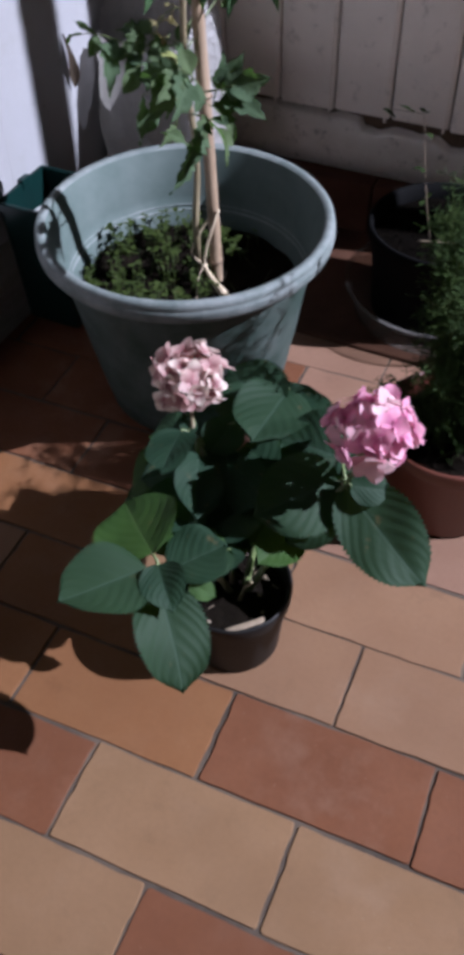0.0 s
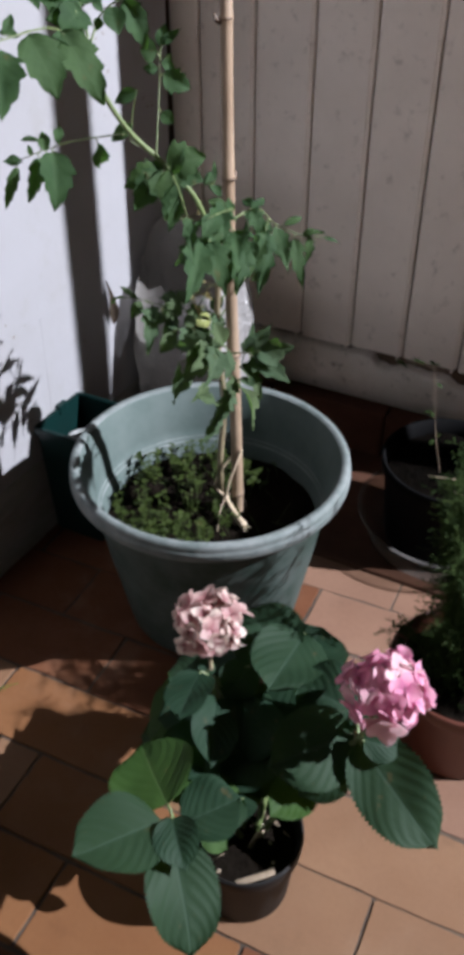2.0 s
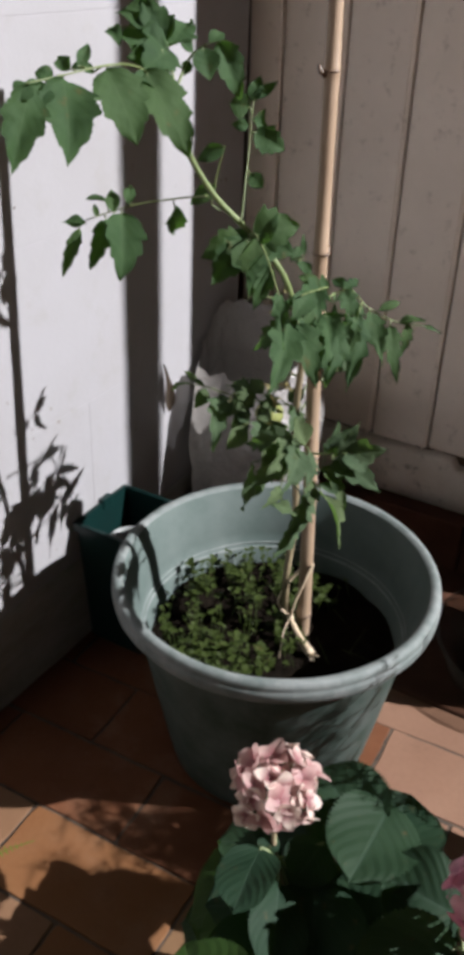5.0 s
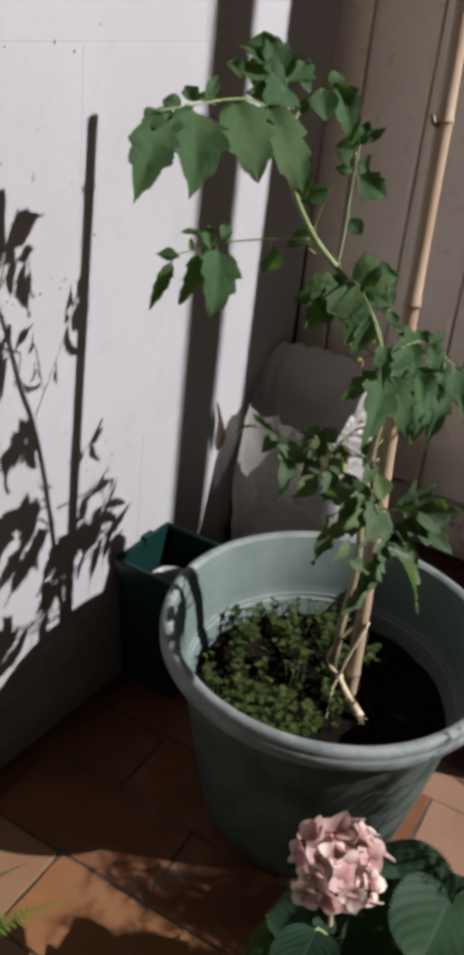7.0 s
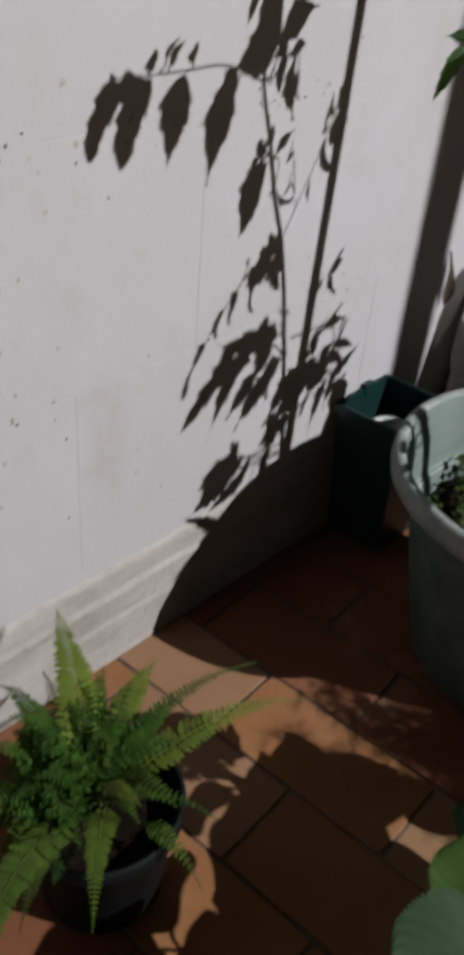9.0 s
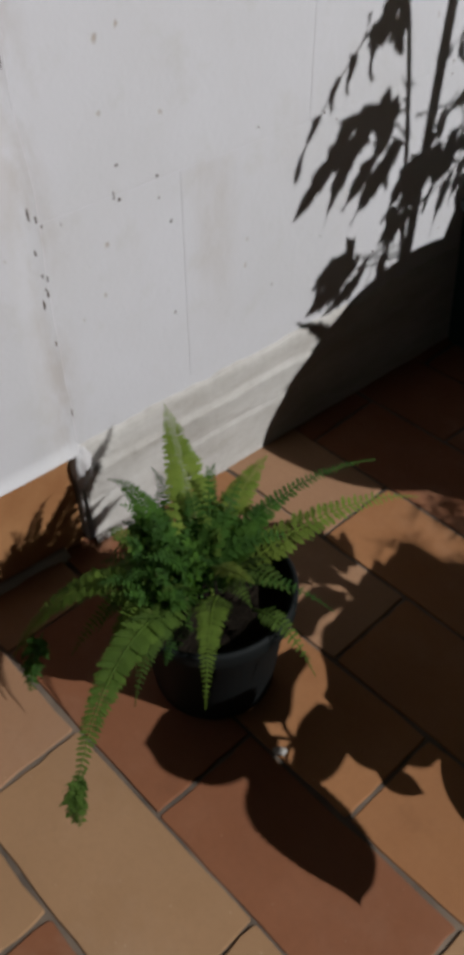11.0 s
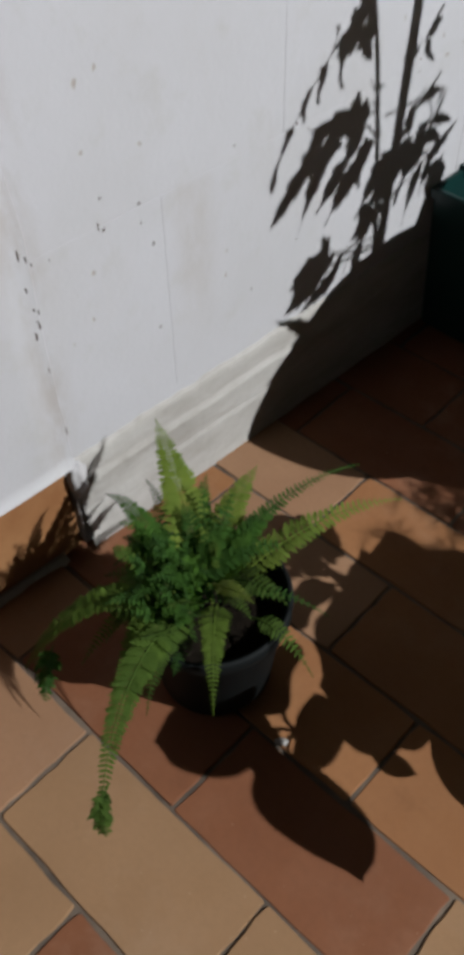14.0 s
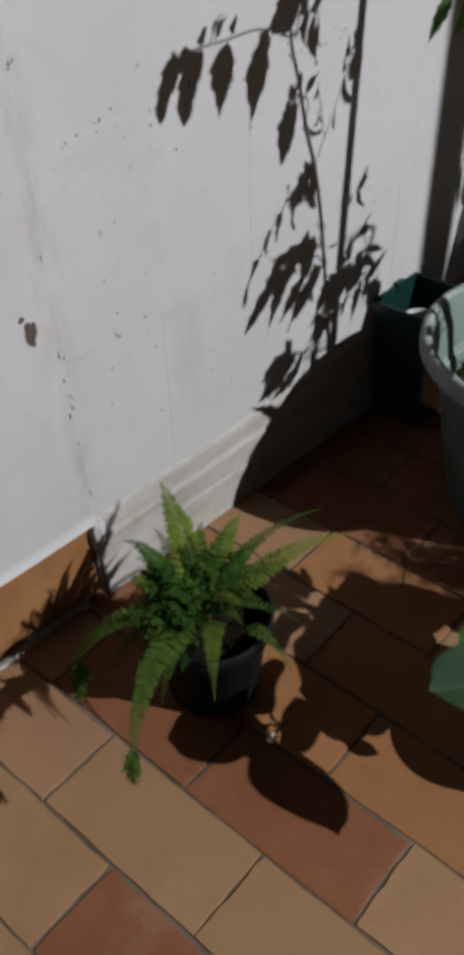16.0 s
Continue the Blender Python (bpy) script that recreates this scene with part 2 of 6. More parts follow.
def make_film():
    """Crumpled polythene: thin, milky, shiny."""
    n = Nodes("milky_polythene_film")
    f = n.noise(16.0, 5, 0.65)
    n.bump(n.math("ADD", f, n.noise(70.0, 3, 0.6)), 0.8, 0.012)
    n.set(Base_Color=(0.30, 0.288, 0.280), Roughness=0.22)
    through_it = n.add("ShaderNodeBsdfTranslucent", Color=(0.55, 0.52, 0.48, 1))
    clear = n.add("ShaderNodeBsdfTransparent", Color=(0.85, 0.83, 0.8, 1))
    a, b = n.tree.nodes.new("ShaderNodeMixShader"), n.tree.nodes.new("ShaderNodeMixShader")
    n.put(a, 0, 0.3), n.put(a, 1, n.bsdf.outputs[0]), n.put(a, 2, through_it.outputs[0])
    n.put(b, 0, n.ramp(f, (0.35, 0.03), (0.65, 0.12))), n.put(b, 1, a.outputs[0]), n.put(b, 2, clear.outputs[0])
    n.put(n.out, "Surface", b.outputs[0])
    return n.mat


FILM = make_film()


def make_leaf(name, low, high, vein, through_col, veins=8.0, slope=0.45, rough=0.42, glow=0.3, relief=0.5, clump=0.0):
    """A leaf with ribs laid out along its own length and width."""
    n = Nodes(name)
    sep = n.add("ShaderNodeSeparateXYZ", Vector=n.coords("UV"))
    u, v = sep.outputs[0], sep.outputs[1]
    side = n.math("ABSOLUTE", n.math("SUBTRACT", v, 0.5))
    wobble = n.math("MULTIPLY", n.noise(24.0, 2, 0.5), 0.55)
    bow = n.math("MULTIPLY", n.math("POWER", side, 1.35), veins * slope * 2.55)
    phase = n.math("FRACT", n.math("ADD", n.math("SUBTRACT", n.math("MULTIPLY", n.math("POWER", u, 0.9), veins), bow), wobble))
    rib = n.math("ABSOLUTE", n.math("SUBTRACT", phase, 0.5))
    ribs = n.math("MULTIPLY", n.ramp(rib, (0.015, 0.75), (0.07, 0.0)), n.ramp(n.noise(38.0, 2, 0.5), (0.35, 0.25), (0.6, 1.0)))
    mid = n.ramp(side, (0.012, 1.0), (0.03, 0.0))
    line = n.math("MAXIMUM", ribs, mid)
    f = n.noise(26.0, 5, 0.65)
    col = n.mix(n.ramp(f, (0.3, 0.0), (0.7, 1.0)), low, high)
    vary = n.math("MAXIMUM", n.math("MULTIPLY", n.random(), 0.4), n.math("MULTIPLY", n.island(), clump))
    col = n.mix(vary, col, tuple(0.75 * c for c in low))
    col = n.mix(n.ramp(n.random(), (0.55, 0.0), (1.0, 0.4)), col, (1.5 * high[0], 1.25 * high[1], 0.9 * high[2]))
    col = n.mix(n.math("MULTIPLY", line, 0.34), col, vein)
    col = n.mix(n.ramp(n.noise(70.0, 3, 0.6), (0.66, 0.0), (0.72, 0.55)), col, (0.086, 0.0645, 0.0258))
    h = n.math("ADD", n.math("MULTIPLY", rib, 1.6), n.math("MULTIPLY", n.noise(150.0, 3, 0.6), 0.4))
    n.bump(n.math("SUBTRACT", h, n.math("MULTIPLY", mid, 0.8)), relief, 0.0022)
    n.set(Base_Color=col, Roughness=rough, Specular_IOR_Level=0.2)
    back = n.add("ShaderNodeBsdfTranslucent")
    n.put(back, "Color", (*through_col, 1))
    m = n.tree.nodes.new("ShaderNodeMixShader")
    n.put(m, 0, glow), n.put(m, 1, n.bsdf.outputs[0]), n.put(m, 2, back.outputs[0])
    n.put(n.out, "Surface", m.outputs[0])
    return n.mat


HYD_LEAF = make_leaf("hydrangea_leaf", (0.0078, 0.0250, 0.0120), (0.0168, 0.0400, 0.0205), (0.0420, 0.0730, 0.049), (0.0480, 0.115, 0.0120), 6.5, 0.5, 0.66, 0.34, 0.24)
# yellower copy of the hydrangea leaf, coloured as if lit from behind
HYD_BACKLIT = make_leaf("backlit_hydrangea_leaf", (0.0180, 0.0460, 0.0080), (0.0340, 0.0740, 0.0130), (0.0600, 0.1000, 0.030), (0.0645, 0.1548, 0.0086), 6.5, 0.5, 0.66, 0.34, 0.24)
TOM_LEAF = make_leaf("tomato_leaf", (0.0185, 0.0425, 0.0165), (0.0400, 0.0760, 0.0300), (0.062, 0.100, 0.043), (0.062, 0.145, 0.0180), 5.0, 0.5, 0.76, 0.36, 0.09)
# paler copy of the tomato leaf, with light put into its colour
TOM_LOW = make_leaf("lit_tomato_leaf", (0.0330, 0.0580, 0.0290), (0.0640, 0.0960, 0.0500), (0.085, 0.120, 0.066), (0.080, 0.160, 0.0260), 5.0, 0.5, 0.8, 0.34, 0.12)
FERN_LEAF = make_leaf("fern_frond", (0.0080, 0.030, 0.0022), (0.028, 0.075, 0.004), (0.0600, 0.1100, 0.0150), (0.0450, 0.1150, 0.00450), 3.0, 0.5, 0.78, 0.35, 0.4, 0.7)
FERN_LIGHT = make_leaf("light_fern_frond", (0.022, 0.046, 0.0038), (0.046, 0.080, 0.0066), (0.0750, 0.1100, 0.0160), (0.0520, 0.1050, 0.0060), 3.0, 0.5, 0.78, 0.35, 0.4, 0.6)
FERN_PALE = make_leaf("pale_fern_frond", (0.060, 0.092, 0.0095), (0.092, 0.126, 0.0150), (0.1250, 0.1550, 0.0330), (0.1050, 0.155, 0.0110), 3.0, 0.5, 0.78, 0.35, 0.4)
WEED_LEAF = make_leaf("weed_leaf", (0.009, 0.024, 0.006), (0.052, 0.078, 0.016), (0.086, 0.1032, 0.0344), (0.043, 0.086, 0.0129), 3.0, 0.5, 0.5, 0.3, 0.3, 1.0)
NEEDLE = make_leaf("feathery_green", (0.015, 0.032, 0.006), (0.038, 0.064, 0.012), (0.05, 0.075, 0.025), (0.03, 0.065, 0.008), 3.0, 0.5, 0.85, 0.25, 0.3, 0.8)
DRY_PETAL = make_leaf("withered_petal", (0.16, 0.14, 0.06), (0.24, 0.21, 0.10), (0.2, 0.18, 0.08), (0.2, 0.17, 0.06), 3.0, 0.5, 0.7, 0.3, 0.2)
DRYLEAF = make_leaf("dry_brown_leaf", (0.0330, 0.0260, 0.0200), (0.0640, 0.0500, 0.0390), (0.0900, 0.0700, 0.052), (0.0600, 0.0430, 0.0260), 4.0, 0.5, 0.7, 0.15, 0.5)


def make_petal(name, inner, outer, aged):
    n = Nodes(name)
    sep = n.add("ShaderNodeSeparateXYZ", Vector=n.coords("UV"))
    r = n.random()
    edge = n.ramp(sep.outputs[0], (0.12, 0.0), (0.62, 1.0))
    col = n.mix(edge, inner, outer)
    col = n.mix(n.ramp(r, (0.5, 0.0), (0.98, 0.8)), col, aged)
    col = n.mix(n.ramp(n.noise(130.0, 3, 0.6), (0.58, 0.0), (0.75, 0.4)), col, tuple(0.6 * c for c in aged))
    n.bump(n.noise(220.0, 3, 0.6), 0.25, 0.001)
    n.set(Base_Color=col, Roughness=0.55)
    back = n.add("ShaderNodeBsdfTranslucent")
    n.put(back, "Color", col)
    m = n.tree.nodes.new("ShaderNodeMixShader")
    n.put(m, 0, 0.5), n.put(m, 1, n.bsdf.outputs[0]), n.put(m, 2, back.outputs[0])
    n.put(n.out, "Surface", m.outputs[0])
    return n.mat


PINK = make_petal("pink_petal", (0.52, 0.155, 0.29), (0.74, 0.37, 0.49), (0.72, 0.56, 0.53))
FADED = make_petal("faded_petal", (0.29, 0.115, 0.125), (0.72, 0.61, 0.53), (0.42, 0.20, 0.20))


def make_wood(name, low, high, ring=None):
    n = Nodes(name)
    vec = n.coords()
    m = n.add("ShaderNodeMapping", Vector=vec, Scale=(1.0, 1.0, 0.06))
    f = n.noise(180.0, 4, 0.6, m.outputs[0])
    g = n.noise(20.0, 4, 0.6, vec)
    col = n.mix(n.ramp(n.math("MULTIPLY", n.math("ADD", f, g), 0.5), (0.35, 0.0), (0.68, 1.0)), low, high)
    n.bump(f, 0.25, 0.001)
    return n.set(Base_Color=col, Roughness=0.5)


BAMBOO = make_wood("bamboo_skin", (0.1892, 0.129, 0.0817), (0.2752, 0.2021, 0.1376))
TWINE = make_wood("jute_twine", (0.3096, 0.2408, 0.1634), (0.4472, 0.3612, 0.2494))
STEM = make_wood("green_stem", (0.0731, 0.1032, 0.0301), (0.129, 0.1634, 0.0602))
WOODY = make_wood("woody_stem", (0.1376, 0.1075, 0.0602), (0.2408, 0.1978, 0.1204))
NODE_WOOD = make_wood("dark_bamboo_node", (0.0516, 0.0301, 0.01548), (0.1032, 0.0602, 0.0344))
TAGMAT = make_wood("weathered_wood", (0.172, 0.129, 0.086), (0.2752, 0.215, 0.1548))


def make_fruit():
    n = Nodes("unripe_tomato_skin")
    col = n.mix(n.noise(18.0, 3, 0.5), (0.1462, 0.1634, 0.0516), (0.2064, 0.2236, 0.086))
    return n.set(Base_Color=col, Roughness=0.22)


FRUIT = make_fruit()


# ---- mesh helpers ----
def part(name, bm, material, parent=None, label="", smooth=True, m=None):
    """Links a bmesh as one mesh object under a thing."""
    data = bpy.data.meshes.new(name)
    bm.to_mesh(data)
    bm.free()
    data.materials.append(material)
    if smooth:
        data.polygons.foreach_set("use_smooth", [True] * len(data.polygons))
    ob = new(name, data)
    if parent:
        ob.parent = parent
    if m is not None:
        ob.matrix_basis = m
    if label:
        tagged(ob, label)
    return ob


def empty(name, place, label, category, group=""):
    ob = new(name)
    ob.empty_display_size = 0.05
    ob.location = place
    return tagged(ob, label, category, group)


def box(bm, x0, x1, y0, y1, z0, z1, bevel=0.0):
    made = bmesh.ops.create_cube(bm, size=1.0)["verts"]
    for v in made:
        v.co = Vector(((x0 + x1) / 2 + v.co.x * (x1 - x0), (y0 + y1) / 2 + v.co.y * (y1 - y0), (z0 + z1) / 2 + v.co.z * (z1 - z0)))
    if bevel:
        edges = list({e for v in made for e in v.link_edges})
        bmesh.ops.bevel(bm, geom=edges, offset=bevel, segments=2, affect="EDGES", profile=0.6)
    return bm


def lathe(profile, n=48, wobble=0.0, seed=0):
    """A turned shape from (radius, height) pairs."""
    bm = bmesh.new()
    rnd = random.Random(seed)
    ph = [rnd.uniform(0, 6.28) for _ in range(3)]
    rings = []
    for r, z in profile:
        ring = []
        for i in range(n):
            a = 2 * math.pi * i / n
            k = 1 + wobble * (math.sin(2 * a + ph[0]) + 0.5 * math.sin(3 * a + ph[1]))
            ring.append(bm.verts.new((r * k * math.cos(a), r * k * math.sin(a), z)))
        rings.append(ring)
    for a, b in zip(rings, rings[1:]):
        for i in range(n):
            bm.faces.new((a[i], a[(i + 1) % n], b[(i + 1) % n], b[i]))
    return bm


def curve_points(points, steps=8):
    """A smooth line through points (Catmull-Rom)."""
    pts = [Vector(p) for p in points]
    pts = [2 * pts[0] - pts[1], *pts, 2 * pts[-1] - pts[-2]]
    out = []
    for i in range(1, len(pts) - 2):
        p0, p1, p2, p3 = pts[i - 1 : i + 3]
        for s in range(steps):
            t = s / steps
            out.append(0.5 * (2 * p1 + (p2 - p0) * t + (2 * p0 - 5 * p1 + 4 * p2 - p3) * t**2 + (3 * p1 - p0 - 3 * p2 + p3) * t**3))
    return out + [pts[-2]]


def tube(bm, pts, r0, r1, n=7):
    """A tapered tube along points, with closed ends."""
    rings, last = [], None
    for i, p in enumerate(pts):
        d = (pts[min(i + 1, len(pts) - 1)] - pts[max(i - 1, 0)]).normalized()
        if last is None:
            last = d.orthogonal().normalized()
        a = (last - d * last.dot(d)).normalized()
        last = a
        b = d.cross(a)
        k = i / max(1, len(pts) - 1)
        r = r0 + (r1 - r0) * k
        rings.append([bm.verts.new(p + r * (math.cos(2 * math.pi * j / n) * a + math.sin(2 * math.pi * j / n) * b)) for j in range(n)])
    for a, b in zip(rings, rings[1:]):
        for j in range(n):
            bm.faces.new((a[j], a[(j + 1) % n], b[(j + 1) % n], b[j]))
    bm.faces.new(rings[0][::-1])
    bm.faces.new(rings[-1])
    return bm


def basis(base, tip, normal):
    """A pose at base whose x runs to the tip and whose z is as near to normal as it can be."""
    x = (Vector(tip) - Vector(base)).normalized()
    z = Vector(normal)
    z = z - x * z.dot(x)
    z = z.normalized() if z.length > 1e-4 else x.orthogonal().normalized()
    m = Matrix((x, z.cross(x), z)).transposed().to_4x4()
    m.translation = Vector(base)
    return m


def outline(shape, u, ph, side):
    """Half the width of a blade at u along its length, as a share of its greatest."""
    if shape == "ovate":
        return math.sin(math.pi * u**0.92) ** 0.45 * (1.05 - 0.12 * u) * (1 - 0.22 * max(0, (u - 0.86) / 0.14))
    if shape == "lance":
        return math.sin(math.pi * u**0.8) ** 0.9
    if shape == "broad":
        cut = (u * 4.1 + ph + 0.37 * side) % 1.0
        return math.sin(math.pi * u**0.72) ** 0.78 * (1.12 - 0.3 * u) * (0.78 + 0.30 * cut if 0.18 < u < 0.9 else 0.9)
    if shape == "lobed":
        w = math.sin(math.pi * u**0.66) ** 0.9 * (1.22 - 0.55 * u)
        cut = (u * 3.9 + ph + 0.31 * side) % 1.0
        return w * (0.62 + 0.46 * cut) if 0.07 < u < 0.84 else w * 0.88
    return math.sin(math.pi * u**0.6) ** 0.6


def add_leaf(bm, m, length, width, shape="ovate", fold=0.25, curl=0.15, teeth=0, bite=0.06, quilt=0.0, veins=7.0, nu=10, nv=3, seed=0, wave=0.0, sway=0.0):
    """Adds one leaf blade to bm: x along its length, lobed or toothed edge, folded along the midrib, bent down to the tip.
    quilt is the height in metres by which the blade bulges between its side veins."""
    uv = bm.loops.layers.uv.verify()
    rnd = random.Random(seed)
    ph = rnd.uniform(0, 6.28)
    grid = []
    for i in range(nu + 1):
        u = i / nu
        row = []
        for j in range(-nv, nv + 1):
            v = j / nv
            w = max(0.0 if i == nu else outline(shape, u, ph, 1 if j > 0 else 0), 0.012)
            if teeth and abs(j) == nv and 0 < i < nu:
                w *= 1 + bite * (1 if i % 2 else -1)
            y = v * w * width / 2
            back = 0.10 * abs(v) * length * (0.3 + u) * (1 if shape == "ovate" else 0.4)
            x = u * length + back * (0.5 - u)
            z = fold * abs(y) - curl * length * (u * u - 0.75 * u)
            if quilt:
                z += quilt * (1.25 - u) * (1 + 0.5 * math.sin(3 * u + 2 * ph)) * math.cos(2 * math.pi * (u**0.9 - 0.5 * abs(v) ** 1.35) * veins) * (1 - abs(v) ** 3) * min(1, 4 * abs(v)) * min(1, 6 * u, 5 * (1 - u))
            z += wave * length * math.sin(u * 7 + ph + 1.5 * v) * abs(v)
            y += sway * length * math.sin(2.6 * u + ph) * u
            row.append((bm.verts.new(m @ Vector((x, y, z))), (u, 0.5 + v / 2)))
        grid.append(row)
    for a, b in zip(grid, grid[1:]):
        for j in range(2 * nv):
            quad = (a[j], b[j], b[j + 1], a[j + 1])
            f = bm.faces.new([q[0] for q in quad])
            for loop, q in zip(f.loops, quad):
                loop[uv].uv = q[1]
    return bm


def xyz(*v):
    return Vector(v)


# ---- the setting ----
WALL_X, DOOR_Y, EDGE_Y = -0.786, 1.655, 0.552
LEAN = pose(WALL_X, 0, 0, 0, 1.1, -1.1) @ pose(-WALL_X, 0, 0)
TILE_L, TILE_W, JOINT, TURN_FLOOR = 0.236, 0.1145, 0.0038, 2.4
FLOOR_POSE = pose(-0.002, 0.546, 0, 0, 0, TURN_FLOOR)


def build_ground():
    bm = bmesh.new()
    bmesh.ops.create_grid(bm, x_segments=2, y_segments=2, size=40.0)
    for v in bm.verts:
        v.co.z = -0.0018
    ob = part("ground", bm, MORTAR)
    tagged(ob, "grey mortar bed under the clay floor tiles", "ground", kind="structure")
    return ob


GROUND = build_ground()


def build_wall_west():
    """The rendered core, then the painted blocks that stand 4 mm proud of the joints."""
    bm = bmesh.new()
    box(bm, WALL_X - 0.2, WALL_X - 0.00015, EDGE_Y, 1.588, 0, 2.5)
    ob = part("wall_west", bm, PAINT, smooth=False)
    tagged(ob, "white painted concrete block wall with stains and pits", "wall", kind="structure")
    rnd = random.Random(5)
    levels = [0.158, 0.392, 0.635, 0.872, 1.11, 1.35, 1.59, 1.83, 2.07, 2.31]
    seams = [0.705, 0.866, 1.064, 0.78, 0.93, 0.7, 0.9, 1.1, 0.8]
    for k in range(len(levels) - 1):
        z0, z1 = levels[k], levels[k + 1]
        cuts = [EDGE_Y + 0.001]
        y = seams[k]
        while y < 1.55:
            cuts.append(y)
            y += 0.49
        cuts.append(1.588)
        for a, b in zip(cuts, cuts[1:]):
            bm = bmesh.new()
            off = rnd.uniform(0.0001, 0.0003)
            box(bm, WALL_X - 0.02, WALL_X + off, a + 0.0002, b - 0.0002, z0 + 0.0002, z1 - 0.0002, 0.0008)
            part("block", bm, PAINT, ob, smooth=False)
    # pits along the joints
    for k in range(70):
        z = rnd.choice((0.392, 0.392, 0.635, 0.635, 0.872)) + rnd.gauss(0, 0.010)
        y = rnd.uniform(0.57, 1.1) if k % 3 else rnd.choice((0.62, 0.78, 0.95)) + rnd.gauss(0, 0.02)
        if k % 7 == 0:
            z, y = rnd.uniform(0.2, 0.9), rnd.uniform(0.58, 1.1)
        a, b = rnd.uniform(0.0006, 0.0019), rnd.uniform(0.0006, 0.0022)
        bm = bmesh.new()
        bmesh.ops.create_icosphere(bm, subdivisions=1, radius=1.0)
        for v in bm.verts:
            q = 1 + 0.6 * noise.noise(v.co * 1.6 + xyz(k, 0, 0))
            v.co = xyz(WALL_X + 0.0003 + 0.0006 * v.co.x, y + a * v.co.y * q, z + b * v.co.z * q)
        part("pit", bm, MORTAR, ob)
    return ob


WALL = build_wall_west()
WALL.matrix_basis = LEAN


def build_plinth():
    """Hand-floated render at the wall's foot: a low course, a groove, a second course and a crumbling ridge under a thin skim."""
    bm = bmesh.new()
    rows = 300
    cols = []
    for i in range(rows + 1):
        y = EDGE_Y + 0.004 + (1.586 - EDGE_Y) * i / rows
        w = 0.0016 * noise.noise((y * 17, 1, 0))
        top = 0.144 + 0.005 * noise.noise((y * 13, 4, 0)) + 0.003 * noise.noise((y * 50, 4, 0))
        groove = 0.066 + 0.004 * noise.noise((y * 6, 2, 5))
        ridge = 0.105 + 0.003 * noise.noise((y * 9, 6, 1))
        crumb = 0.0030 + 0.0042 * max(0, noise.noise((y * 60, 3, 7))) + 0.002 * max(0, noise.noise((y * 140, 3, 2)))
        cut = 0.0026 * max(0, 0.35 + noise.noise((y * 12, 9, 3)))
        col = []
        for z, x in ((0.0, 0.012), (0.012, 0.0105), (0.03, 0.0098), (groove - 0.008, 0.0095), (groove - 0.0018, 0.0092), (groove, 0.0090 - cut), (groove + 0.0022, 0.0084), (groove + 0.012, 0.0084), (ridge - 0.010, 0.0080),
                     (ridge - 0.004, 0.0074 + 0.5 * crumb), (ridge, 0.0064 + 0.8 * crumb), (ridge + 0.003, 0.0060), (ridge + 0.010, 0.0056), (top - 0.014, 0.0054), (top - 0.005, 0.0046), (top - 0.001, 0.0030), (top + 0.001, -0.004)):
            rough = 0.0012 * noise.noise((y * 30, z * 40, 3)) + 0.0006 * noise.noise((y * 7, z * 70, 8)) + 0.0008 * noise.noise((y * 150, z * 150, 2))
            col.append(bm.verts.new((WALL_X + x + w + rough, y, z)))
        cols.append(col)
    for a, b in zip(cols, cols[1:]):
        for j in range(len(a) - 1):
            bm.faces.new((a[j], a[j + 1], b[j + 1], b[j]))
    bm.faces.new(cols[0][::-1])
    ob = part("baseboard", bm, PLINTH)
    ob.matrix_basis = LEAN
    return tagged(ob, "worn grey rendered plinth along the white block wall", "plinth", kind="structure")


build_plinth()


